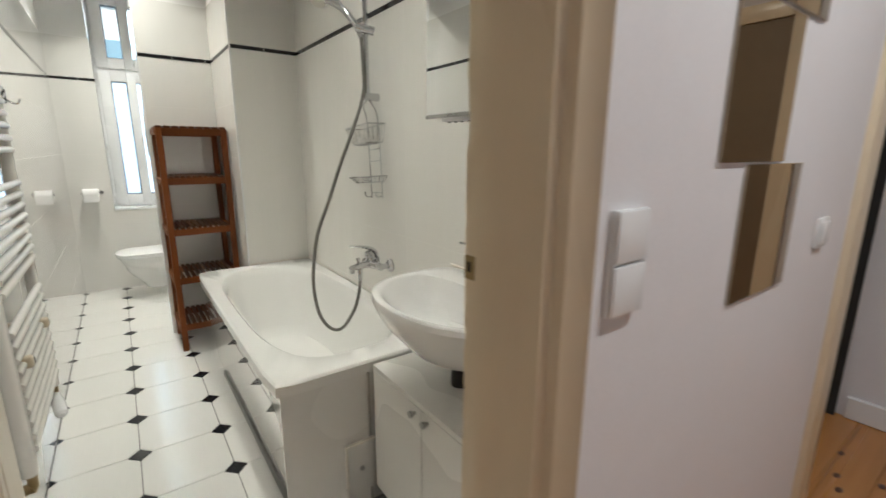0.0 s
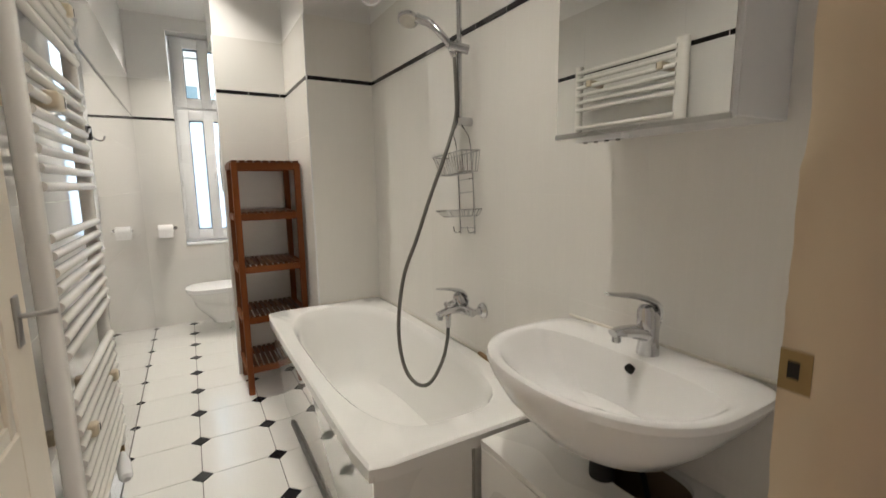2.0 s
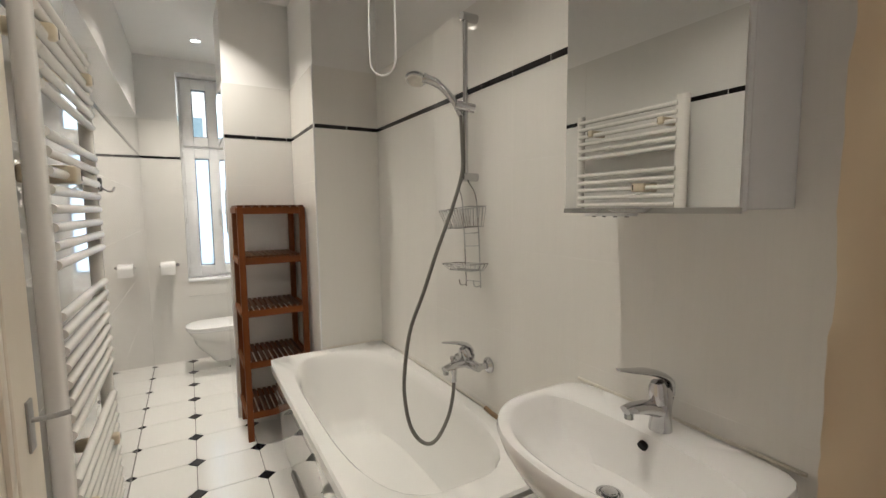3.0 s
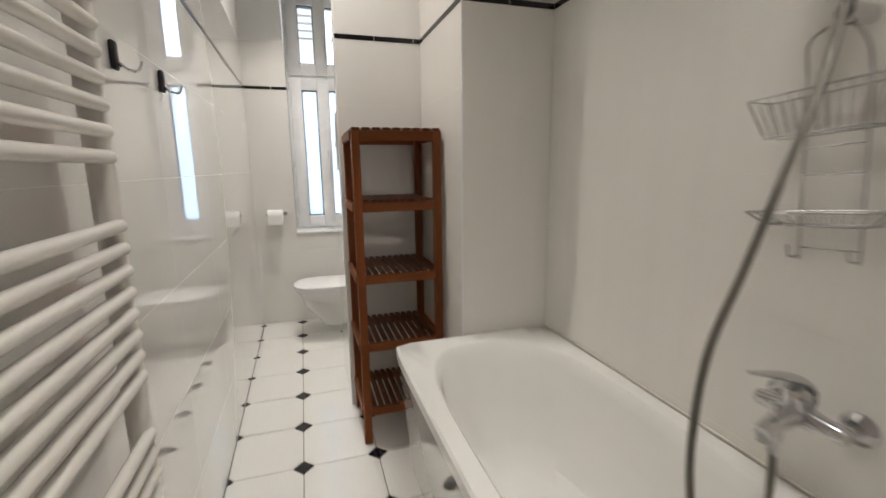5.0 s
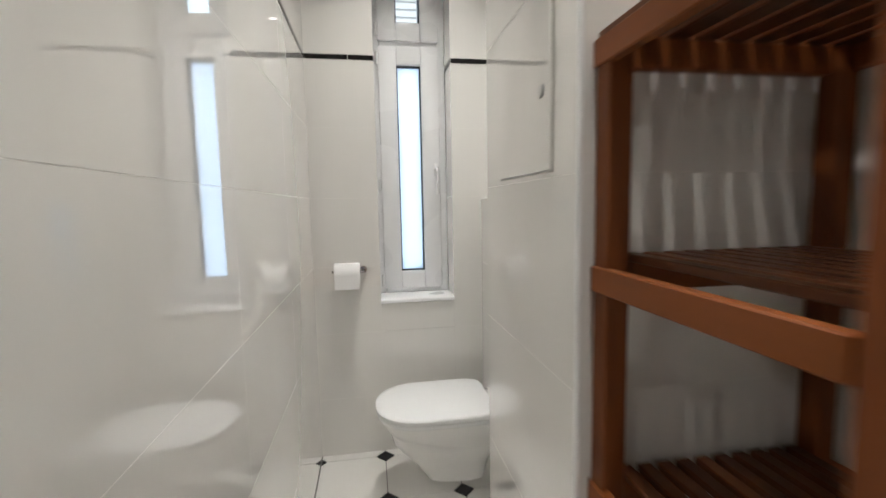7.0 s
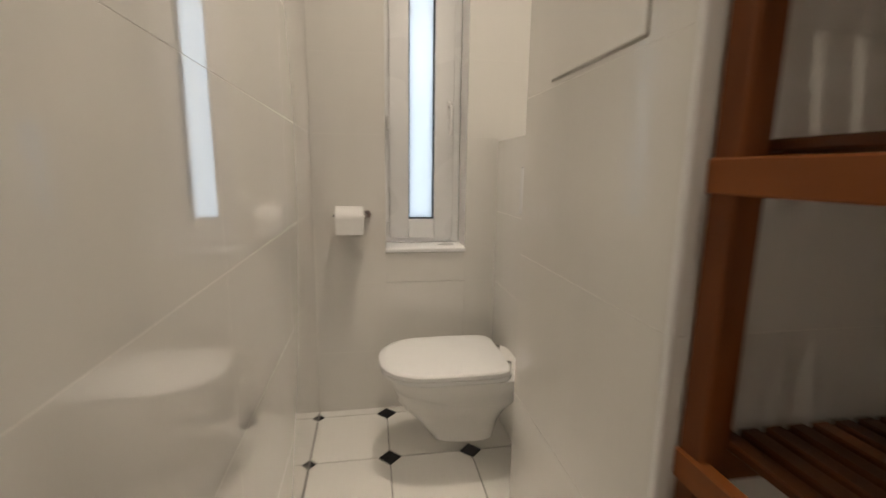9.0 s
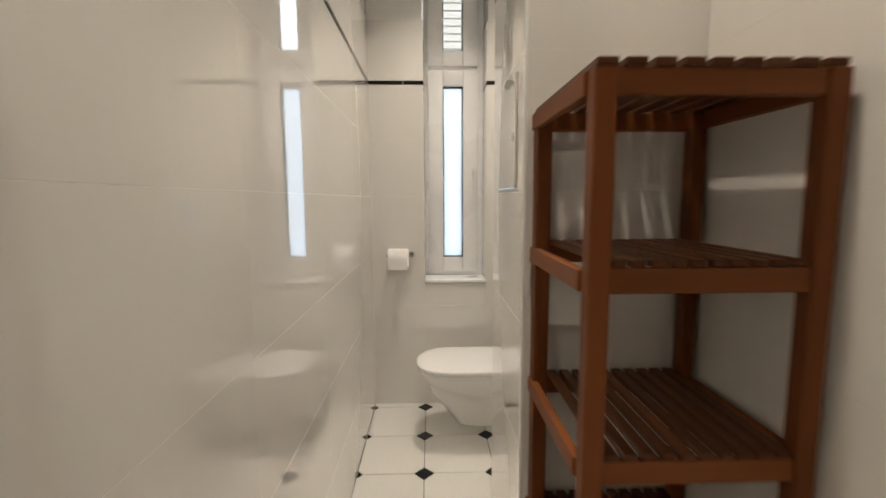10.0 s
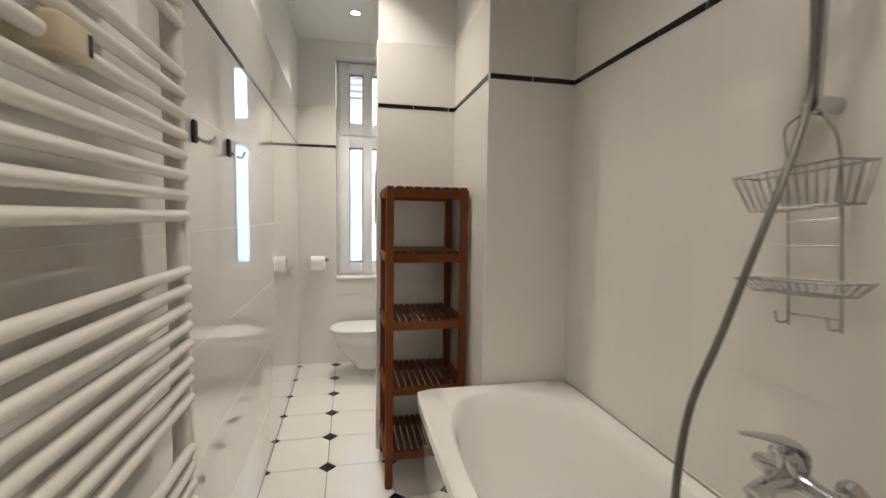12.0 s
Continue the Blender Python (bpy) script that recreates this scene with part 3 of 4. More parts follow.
# ---- shower ----
def shower():
    RX, RY = 0.995, 1.93
    r = thing("shower_rail", "chrome shower rail with wall brackets", "shower rail")
    part("pole", tb([(RX, RY, 1.575), (RX, RY, 2.235)], 0.0105, 14), CHROME, r)
    for z in (1.585, 2.225):
        part("bracket", tb([(RX - 0.018, RY, z), (XR - 0.001, RY, z)], 0.018, 18), CHROME, r)
    h = thing("hand_shower", "chrome hand shower in its rail clamp", "shower head")
    part("clamp", tb([(RX + 0.03, RY - 0.02, 1.862), (RX - 0.045, RY + 0.005, 1.875)], 0.019, 16), CHROME, h)
    part("handle", tube(bmesh.new(), smooth_path([(RX - 0.02, RY + 0.005, 1.835), (RX - 0.045, RY + 0.025, 1.90), (RX - 0.088, RY + 0.072, 1.968), (RX - 0.130, RY + 0.112, 1.997)]), [0.012] * 8 + [0.0145] * 8 + [0.018] * 8 + [0.022], 14), CHROME, h)
    m = Matrix.Translation((RX - 0.158, RY + 0.134, 1.996)) @ Euler((radians(-16), radians(18), 0)).to_matrix().to_4x4()
    bm = loft(bmesh.new(), [super_ring(0, 0, 0.016, 0.02, 0.02, 2, 28), super_ring(0, 0, 0.010, 0.038, 0.038, 2, 28), super_ring(0, 0, 0.0, 0.045, 0.045, 2, 28), super_ring(0, 0, -0.010, 0.042, 0.042, 2, 28)], cap_start=True)
    bmesh.ops.transform(bm, matrix=m, verts=bm.verts)
    hd = part("head", bm, CHROME, h)
    bm = loft(bmesh.new(), [super_ring(0, 0, -0.0105, 0.036, 0.036, 2, 28), super_ring(0, 0, -0.016, 0.033, 0.033, 2, 28)], cap_start=True)
    bmesh.ops.transform(bm, matrix=m, verts=bm.verts)
    part("nozzle_plate", bm, SILICONE, hd, "yellowed nozzle plate")
    hose = thing("shower_hose", "dull grey metal shower hose hanging in a loop", "hose")
    pts = smooth_path([(RX - 0.02, RY + 0.005, 1.835), (RX - 0.018, RY - 0.002, 1.70), (RX - 0.022, RY - 0.004, 1.60), (0.921, 1.914, 1.466), (0.836, 1.905, 1.278), (0.776, 1.908, 1.121), (0.719, 1.910, 0.985), (0.688, 1.90, 0.85), (0.676, 1.885, 0.73), (0.690, 1.865, 0.61), (0.735, 1.85, 0.54), (0.79, 1.845, 0.535), (0.860, 1.868, 0.60), (0.900, 1.893, 0.675), (0.914, 1.906, 0.735)], 14)
    part("hose", tube(bmesh.new(), pts, 0.0075, 10), HOSE, hose)
    part("hose_nut", tb([(0.914, 1.906, 0.730), (0.914, 1.906, 0.764)], 0.011, 8), CHROME, hose)
    mx = thing("bath_mixer_tap", "chrome single-lever bath mixer on the wall", "tap")
    zc = 0.797
    for y in (1.84, 1.99):
        part("rosette", tb([(XR - 0.002, y, zc), (XR - 0.008, y, zc), (XR - 0.02, y, zc)], [0.034, 0.033, 0.020], 24), CHROME, mx)
        part("union", tb([(XR - 0.015, y, zc), (1.0, y, zc)], 0.014, 14), CHROME, mx)
    part("body", tb([(0.99, 1.825, zc), (0.99, 1.832, zc), (0.988, 1.87, zc + 0.002), (0.984, 1.90, zc + 0.006), (0.984, 1.93, zc + 0.006), (0.988, 1.96, zc + 0.002), (0.99, 1.998, zc), (0.99, 2.005, zc)], [0.013, 0.018, 0.020, 0.026, 0.026, 0.020, 0.018, 0.013], 18), CHROME, mx)
    part("spout", band(smooth_path([(0.984, 1.915, zc + 0.004), (0.945, 1.91, zc + 0.004), (0.90, 1.903, zc + 0.003), (0.862, 1.898, zc - 0.004)]), [0.027, 0.024, 0.020, 0.017], [0.022, 0.019, 0.015, 0.012]), CHROME, mx)
    part("aerator", tb([(0.872, 1.90, zc - 0.008), (0.872, 1.90, zc - 0.026)], 0.012, 16), STEEL, mx)
    part("hose_outlet", tb([(0.915, 1.906, zc - 0.01), (0.914, 1.906, zc - 0.034)], 0.013, 16), CHROME, mx)
    part("diverter", tb([(0.905, 1.904, zc + 0.015), (0.905, 1.904, zc + 0.030), (0.905, 1.904, zc + 0.031), (0.905, 1.904, zc + 0.044)], [0.006, 0.006, 0.010, 0.009], 12), CHROME, mx)
    part("cartridge", tb([(0.984, 1.915, zc + 0.015), (0.972, 1.915, zc + 0.052), (0.966, 1.915, zc + 0.068)], [0.026, 0.025, 0.017], 20), CHROME, mx)
    part("lever", band(smooth_path([(1.010, 1.913, zc + 0.015), (1.008, 1.914, zc + 0.050), (0.988, 1.918, zc + 0.076), (0.945, 1.932, zc + 0.088), (0.886, 1.955, zc + 0.093)]), [0.014, 0.022, 0.025, 0.019, 0.009], [0.006, 0.009, 0.009, 0.007, 0.003]), CHROME, mx)


shower()


def wire_caddy():
    c = thing("shower_caddy", "wire shower caddy with two baskets hung on rail", "shower caddy")
    yc, w = 1.935, 0.055
    X = XR - 0.02
    hang = bmesh.new()
    for s in (-1, 1):
        tube(hang, smooth_path([(X - 0.02, yc + 0.01 * s, 1.575), (X - 0.02, yc + w * s * 0.8, 1.55), (X, yc + w * s, 1.47), (X, yc + w * s, 1.15), (X - 0.005, yc + w * s, 1.128), (X - 0.03, yc + w * s, 1.128), (X - 0.036, yc + w * s, 1.152)]), 0.0025, 6)
    for z in (1.35, 1.295, 1.145):
        tube(hang, [(X, yc - w, z), (X, yc + w, z)], 0.002, 6)
    part("hanger", hang, STEEL, c)

    def basket(z0, z1, depth, half, top_half, n):
        rim = bmesh.new()
        h = top_half
        tube(rim, [(X - 0.004, yc - h, z1), (X - depth, yc - h * 0.93, z1), (X - depth, yc + h * 0.93, z1), (X - 0.004, yc + h, z1), (X - 0.004, yc - h, z1)], 0.0026, 6)
        b = part("basket_rim", rim, STEEL, c)
        h, d = half, depth * 0.75
        part("bottom_wire", tb([(X - 0.004, yc - h, z0), (X - d, yc - h * 0.93, z0), (X - d, yc + h * 0.93, z0), (X - 0.004, yc + h, z0), (X - 0.004, yc - h, z0)], 0.0022, 6), STEEL, b)
        for k in range(n):
            f = -1 + 2 * k / (n - 1)
            part("wire", tb([(X - depth, yc + f * top_half * 0.93, z1), (X - depth * 0.75, yc + f * half * 0.93, z0), (X - 0.004, yc + f * half, z0), (X - 0.004, yc + f * top_half, z1)], 0.0014, 5), STEEL, b)
        for k in range(3):
            f = 0.2 + 0.3 * k
            for s in (-1, 1):
                part("side_wire", tb([(X - depth * f, yc + s * top_half, z1), (X - depth * 0.75 * f, yc + s * half, z0)], 0.0014, 5), STEEL, b)
    basket(1.375, 1.455, 0.085, 0.10, 0.125, 12)
    basket(1.195, 1.222, 0.085, 0.09, 0.12, 12)
    # it hangs askew, leaning along the wall
    c.matrix_world = Matrix.Translation((0, yc, 1.2)) @ Matrix.Rotation(radians(-4.5), 4, 'X') @ Matrix.Translation((0, -yc, -1.2))


wire_caddy()


def pull_cord():
    c = thing("pull_cord", "white bead pull cord hanging from the ceiling", "pull cord")
    x, y, z = 0.533, 1.687, 1.87
    pts = [(x - 0.03, y + 0.03, CEIL - 0.03)]
    pts += [(x - 0.032 * math.cos(math.pi * k / 12), y + 0.026 * math.cos(math.pi * k / 12), z + 0.05 - 0.05 * math.sin(math.pi * k / 12)) for k in range(13)]
    pts += [(x + 0.03, y - 0.03, CEIL - 0.03)]
    part("cord", tb(pts, 0.0028, 8), PLASTIC, c)
    part("holder", tb([(x, y, CEIL - 0.04), (x, y, CEIL)], 0.05, 24), PLASTIC, c)


pull_cord()


# ---- towel radiator ----
def towel_radiator():
    r = thing("towel_radiator", "white ladder towel radiator on the wall", "radiator")
    xp, y0, y1 = -0.29, 1.62, 2.215
    for y, hw in ((y0 - 0.01, 0.030), (y1, 0.021)):
        bm = loft(bmesh.new(), [super_ring(xp, y, z, 0.019, hw, 3, 24) for z in (0.42, 1.965)], cap_start=True)
        part("post", bm, RAD_PAINT, r)
    zs = [1.93 - 0.04 * k for k in range(6)] + [1.631 - 0.0415 * k for k in range(8)] + [1.225 - 0.0392 * k for k in range(8)] + [0.836 - 0.0392 * k for k in range(10)]
    bm0 = tb([(0, y0 + 0.004, 0), (0, y0 + 0.02, 0), (0, y1 - 0.02, 0), (0, y1 - 0.004, 0)], 0.0115, 14)
    me = finish("tube", bm0, RAD_PAINT)
    for z in zs:
        o = new("tube", me)
        o.location = (xp + 0.016, 0, z)
        o.parent = r
    for y, z, w, h in ((1.81, 1.55, 0.036, 0.022), (2.12, 1.86, 0.016, 0.018), (1.70, 1.86, 0.016, 0.018), (2.10, 0.72, 0.016, 0.018), (1.72, 0.72, 0.016, 0.018)):
        b = part("bracket", bx(XL + 0.001, y - w, z - h, xp + 0.040, y + w, z + h, bev=0.008, seg=3), BEIGE, r, "yellowed plastic bracket")
        # Near-black sliver laid on the face as the shade of a slot.
        part("slot", bx(xp + 0.0405, y + w * 0.55, z - h * 0.6, xp + 0.0415, y + w * 0.75, z + h * 0.6), DARK, b)
    v = part("valve", tb([(xp, y1, 0.42), (xp, y1, 0.385)], 0.014, 14), BRASS, r, "aged brass valve")
    part("thermostat_head", tb([(xp, y1 - 0.012, 0.385), (xp + 0.01, y1 - 0.045, 0.36), (xp + 0.02, y1 - 0.09, 0.335), (xp + 0.022, y1 - 0.10, 0.33)], [0.017, 0.023, 0.021, 0.012], 16), PLASTIC, v, "white thermostat head")
    part("valve", tb([(xp, y0, 0.42), (xp, y0, 0.37), (xp, y0, 0.365), (xp - 0.05, y0, 0.36)], [0.013, 0.013, 0.017, 0.013], 14), BRASS, r, "aged brass valve")


towel_radiator()


# ---- wooden shelf ----
def shelf_unit():
    s = thing("shelf_unit", "red-brown slatted wooden shelf unit, empty", "shelf")
    x0, x1, y0, y1, p = 0.236, 0.636, 3.277, 3.668, 0.036
    zt = 1.475
    post = finish("post", bx(0, 0, 0, p, p, zt, bev=0.003), WOOD, False)
    for x in (x0, x1 - p):
        for y in (y0, y1 - p):
            o = new("post", post)
            o.location, o.parent = (x, y, 0), s
    rail_f = finish("rail", bx(x0 + p, 0, 0, x1 - p, 0.018, 0.042, bev=0.002), WOOD_R, False)
    rail_s = finish("side_rail", bx(0, y0 + p, 0, 0.018, y1, 0.037, bev=0.002), WOOD_Y, False)
    n = 10
    w = (x1 - x0 - 2 * p) / n
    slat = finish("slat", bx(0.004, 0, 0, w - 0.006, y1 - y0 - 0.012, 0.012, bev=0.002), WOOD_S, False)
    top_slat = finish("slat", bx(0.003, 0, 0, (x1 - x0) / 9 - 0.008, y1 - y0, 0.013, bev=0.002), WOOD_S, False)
    for z in (zt, 1.165, 0.836, 0.51, 0.184):
        for y in (y0 + 0.006, y1 - 0.024):
            o = new("rail", rail_f)
            o.location, o.parent = (0, y, z - 0.042), s
        for x in (x0 - 0.005, x1 - 0.013):
            o = new("side_rail", rail_s)
            o.location, o.parent = (x, 0, z - (0.037 if z == zt else 0.043)), s
        if z == zt:
            for k in range(9):
                o = new("slat", top_slat)
                o.location, o.parent = (x0 + k * (x1 - x0) / 9, y0, z), s
        else:
            for k in range(n):
                o = new("slat", slat)
                o.location, o.parent = (x0 + p + k * w, y0 + 0.006, z + 0.0005), s


shelf_unit()


# ---- toilet corner ----
def toilet():
    t = thing("toilet", "white wall-hung ceramic toilet with closed lid", "toilet")
    cy, xf, xb = 4.87, -0.09, LEDGE_X - 0.002

    def ring(z, f, half, back, n=2.4, nb=8):
        c = 0.12 if z > 0.3 else 0.30
        return super_ring(c, cy, z, c - f - (0.0 if z > 0.3 else -0.06 + 0.2 * (0.3 - z)), half, n, 64, back - c, nb)
    bowl = [ring(0.065, 0.160, 0.038, 0.36, 2.2, 2.4), ring(0.075, 0.14, 0.052, 0.37, 2.2, 2.4), ring(0.15, 0.10, 0.058, 0.39, 2.2, 2.4), ring(0.20, 0.06, 0.075, 0.42, 2.2, 2.6), ring(0.255, 0.03, 0.105, xb, 2.3, 3), ring(0.32, -0.035, 0.155, xb, 2.4, 5), ring(0.375, -0.07, 0.182, xb), ring(0.385, -0.07, 0.182, xb)]
    part("bowl", loft(bmesh.new(), bowl, cap_start=True), CERAMIC, t)
    part("seat", loft(bmesh.new(), [ring(0.387, -0.08, 0.186, 0.40), ring(0.390, -0.085, 0.19, 0.40), ring(0.402, -0.085, 0.19, 0.40), ring(0.405, -0.08, 0.187, 0.40)], cap_start=True), PLASTIC, t)
    lid = part("lid", loft(bmesh.new(), [ring(0.407, -0.085, 0.190, 0.395), ring(0.410, -0.09, 0.193, 0.395), ring(0.424, -0.09, 0.193, 0.395), ring(0.430, -0.082, 0.187, 0.392), ring(0.432, -0.06, 0.17, 0.38)], cap_start=True), PLASTIC, t)
    for y in (cy - 0.08, cy + 0.08):
        part("hinge", tb([(0.405, y, 0.386), (0.405, y, 0.418)], 0.012, 14), CHROME, t)
    f = thing("flush_plate", "white plastic toilet flush plate", "flush plate")
    part("plate", bx(LEDGE_X - 0.012, 4.72, 0.98, LEDGE_X - 0.0005, 4.90, 1.16, bev=0.004, seg=2), PLASTIC, f)
    part("button", bx(LEDGE_X - 0.020, 4.78, 1.01, LEDGE_X - 0.0125, 4.84, 1.12, bev=0.006, seg=2), PLASTIC, f)
    h = thing("toilet_roll_holder", "chrome holder with white toilet paper roll", "roll holder")
    part("rod", tb([(-0.275, YF - 0.06, 0.945), (-0.125, YF - 0.06, 0.945)], 0.006, 10), CHROME, h)
    part("arm", tb(smooth_path([(-0.128, YF - 0.06, 0.945), (-0.128, YF - 0.03, 0.946), (-0.128, YF - 0.001, 0.947)]), 0.006, 10), CHROME, h)
    part("rosette", tb([(-0.128, YF - 0.009, 0.947), (-0.128, YF - 0.001, 0.947)], 0.017, 16), CHROME, h)
    r = thing("toilet_paper_roll", "white toilet paper roll with a hanging sheet", "toilet paper")
    part("roll", tb([(-0.262, YF - 0.06, 0.935), (-0.260, YF - 0.06, 0.935), (-0.146, YF - 0.06, 0.935), (-0.144, YF - 0.06, 0.935)], [0.049, 0.052, 0.052, 0.049], 36), PAPER, r)
    part("sheet", bx(-0.260, YF - 0.1115, 0.868, -0.146, YF - 0.1105, 0.935), PAPER, r)


toilet()


def service_hatch():
    h = thing("service_hatch", "tiled inspection hatch flush in the wall", "hatch")
    y0, y1, z0, z1 = 3.767, 4.045, 1.305, 1.60
    part("panel", bx(PX - 0.006, y0, z0, PX - 0.0005, y1, z1, bev=0.002), TILE, h)
    bm = bmesh.new()
    for a in ((y0 - 0.002, z0 - 0.002, y0 - 0.0005, z1), (y0 - 0.002, z0 - 0.002, y1, z0 - 0.0005), (y1 + 0.0005, z0 - 0.002, y1 + 0.002, z1)):
        box(bm, PX - 0.003, a[0], a[1], PX - 0.0002, a[2], a[3])
    # Thin grey strips drawn for the gap round the panel.
    part("gap", bm, GROUT_DARK, h)
    part("lock", tb([(PX - 0.009, y0 + 0.035, z1 - 0.16), (PX - 0.006, y0 + 0.035, z1 - 0.16)], 0.011, 16), STEEL, h)


service_hatch()


def wall_hook(y, z):
    h = thing("wall_hook", "black and chrome adhesive towel hook on the tiles", "hook", "towel hooks")
    part("plate", bx(XL + 0.0005, y - 0.014, z - 0.032, XL + 0.012, y + 0.014, z + 0.032, bev=0.005, seg=2), BLACK, h)
    part("hook", tb(smooth_path([(XL + 0.012, y, z - 0.015), (XL + 0.03, y, z - 0.03), (XL + 0.05, y, z - 0.03), (XL + 0.058, y, z - 0.010)]), 0.004, 10), CHROME, h)


wall_hook(2.565, 1.575)
wall_hook(2.93, 1.582)


def downlight(x, y):
    d = thing("ceiling_spotlight", "small round recessed ceiling spotlight, lit", "ceiling light", "ceiling spotlights")
    part("ring", loft(bmesh.new(), [super_ring(x, y, CEIL, 0.043, 0.043, 2, 32), super_ring(x, y, CEIL - 0.006, 0.040, 0.040, 2, 32), super_ring(x, y, CEIL - 0.006, 0.031, 0.031, 2, 32), super_ring(x, y, CEIL - 0.001, 0.030, 0.030, 2, 32)], cap_end=False), CHROME, d)
    part("bulb", tb([(x, y, CEIL - 0.004), (x, y, CEIL - 0.001)], 0.029, 24), LAMP_GLASS, d, "glowing lamp face")


for sx, sy, watts in SPOTS:
    downlight(sx, sy)


# ---- door ----
def door():
    frame_r = tagged(new("door_frame"), "worn cream-painted wooden door frame with strike hole", "door frame", kind="structure")

    def profile(x, sgn, name):
        # jamb and moulded casing, as one swept outline
        pts = [(0, YB), (0.0005, 0.515), (0, 0.50), (0, 0.478), (0.006, 0.462), (0.02, 0.428), (0.024, 0.408), (0.028, 0.392), (0.040, 0.384), (0.045, 0.368), (0.060, 0.358), (0.072, 0.342), (0.078, YH + 0.001), (0.069, YH + 0.001), (0.069, YB)]
        bm = bmesh.new()
        rings = []
        for k in range(161):
            z = (LINTEL + 0.07) * k / 160
            ring = []
            for n, (a, b) in enumerate(pts):
                w = 0.0042 * noise.noise((n * 3.1, 0.0, z * 9)) + 0.0016 * noise.noise((n * 7.3, 4.0, z * 31)) if n < 6 else 0.0
                ring.append(bm.verts.new((x + sgn * (a + max(w, -0.0015)), b + (w if 0 < n < 6 else (-abs(w) * 1.5 if n == 0 else 0)), z)))
            rings.append(ring)
        bridge(bm, rings)
        part(name, bm, CREAM_PAINT, frame_r)
    profile(JX1, 1, "jamb")
    profile(JX0, -1, "jamb")
    part("head", bx(JX0, 0.37, LINTEL, JX1, YB, LINTEL + 0.069), CREAM_PAINT, frame_r)
    # Thin near-black patch on the plate, painted as the hole's shade.
    part("strike_hole", bx(JX1 - 0.0022, 0.509, 1.162, JX1 - 0.0017, 0.518, 1.178), DARK, frame_r, "dark patch for the shaded strike hole")
    part("strike_plate", bx(JX1 - 0.0016, 0.500, 1.150, JX1 - 0.0005, 0.5245, 1.188), BRASS, frame_r)
    d = tagged(new("door_1"), "ivory-painted panelled wooden door standing open", "door", kind="structure")
    y0, y1, xf = 0.53, 1.295, -0.248
    part("leaf", bx(xf - 0.036, y0, 0.01, xf - 0.004, y1, 2.03, bev=0.003), DOOR_PAINT, d)
    bm = bmesh.new()
    for a in ((y0, 0.01, y0 + 0.11, 2.03), (y1 - 0.11, 0.01, y1, 2.03), (y0 + 0.11, 0.01, y1 - 0.11, 0.22), (y0 + 0.11, 1.93, y1 - 0.11, 2.03), (y0 + 0.11, 0.86, y1 - 0.11, 0.98)):
        box(bm, xf - 0.0039, a[0], a[1], xf + 0.004, a[2], a[3], bev=0.0025)
    part("stiles", bm, DOOR_PAINT, d)
    for z0, z1 in ((0.22, 0.86), (0.98, 1.93)):
        bm = bmesh.new()
        for a in ((y0 + 0.11, z0, y0 + 0.135, z1), (y1 - 0.135, z0, y1 - 0.11, z1), (y0 + 0.135, z0, y1 - 0.135, z0 + 0.025), (y0 + 0.135, z1 - 0.025, y1 - 0.135, z1)):
            box(bm, xf - 0.0038, a[0], a[1], xf + 0.0025, a[2], a[3], bev=0.006, seg=2)
        part("moulding", bm, DOOR_PAINT, d)
    lk = part("lock_plate", bx(xf + 0.0042, 1.230, 1.095, xf + 0.008, 1.254, 1.175, bev=0.001), STEEL, d)
    part("lever", tb(smooth_path([(xf + 0.008, 1.242, 1.143), (xf + 0.030, 1.242, 1.143), (xf + 0.055, 1.244, 1.145)]), 0.004, 10), STEEL, lk)


door()


# ---- hall things ----
def hall_things():
    s = thing("light_switch", "white double rocker light switch on the hall wall", "light switch")
    part("plate", bx(0.558, YH - 0.010, 1.113, 0.640, YH - 0.0005, 1.268, bev=0.003, seg=2), PLASTIC, s)
    for z in (1.1145, 1.1925):
        part("rocker", bx(0.5605, YH - 0.015, z, 0.6375, YH - 0.0105, z + 0.0745, bev=0.003, seg=2), PLASTIC, s)
    s = thing("light_switch", "small white light switch by the next door", "light switch")
    part("plate", bx(1.47, YH - 0.010, 1.10, 1.55, YH - 0.0005, 1.18, bev=0.003, seg=2), PLASTIC, s)
    part("rocker", bx(1.48, YH - 0.016, 1.11, 1.54, YH - 0.0105, 1.17, bev=0.003, seg=2), PLASTIC, s)
    for x, z in ((0.855, 1.327), (0.975, 1.045), (0.97, 1.612)):
        m = thing("mirror_tile", "square mirror tile tinted like the yellowish hall it reflects", "mirror", "staggered mirror tiles")
        part("glass", bx(x, YH - 0.006, z, x + 0.295, YH - 0.003, z + 0.278, bev=0.001), MIRROR_HALL, m)
        part("backing", bx(x + 0.002, YH - 0.0029, z + 0.002, x + 0.293, YH - 0.0004, z + 0.276), GREY, m, "grey mirror backing")
    part_frame = tagged(new("door_frame"), "cream door frame of the next room", "door frame", kind="structure")
    part("jamb", bx(1.781, YH - 0.02, 0, 1.90, YB + 0.02, 2.10, bev=0.006, seg=2), CREAM_PAINT, part_frame)
    part("head", bx(1.901, YH - 0.02, 2.0, 2.799, YB + 0.02, 2.10, bev=0.006, seg=2), CREAM_PAINT, part_frame)
    d = tagged(new("door_2"), "brown wooden door in a cream frame", "door", kind="structure")
    part("leaf", bx(2.93, -0.95, 0.01, 2.949, -0.25, 2.03, bev=0.004), BROWN, d)
    for a in ((-1.05, 0, -0.951, 2.12), (-0.249, 0, -0.15, 2.12), (-0.95, 2.031, -0.25, 2.12)):
        part("casing", bx(2.91, a[0], a[1], 2.949, a[2], a[3], bev=0.006, seg=2), CREAM_PAINT, d)


hall_things()


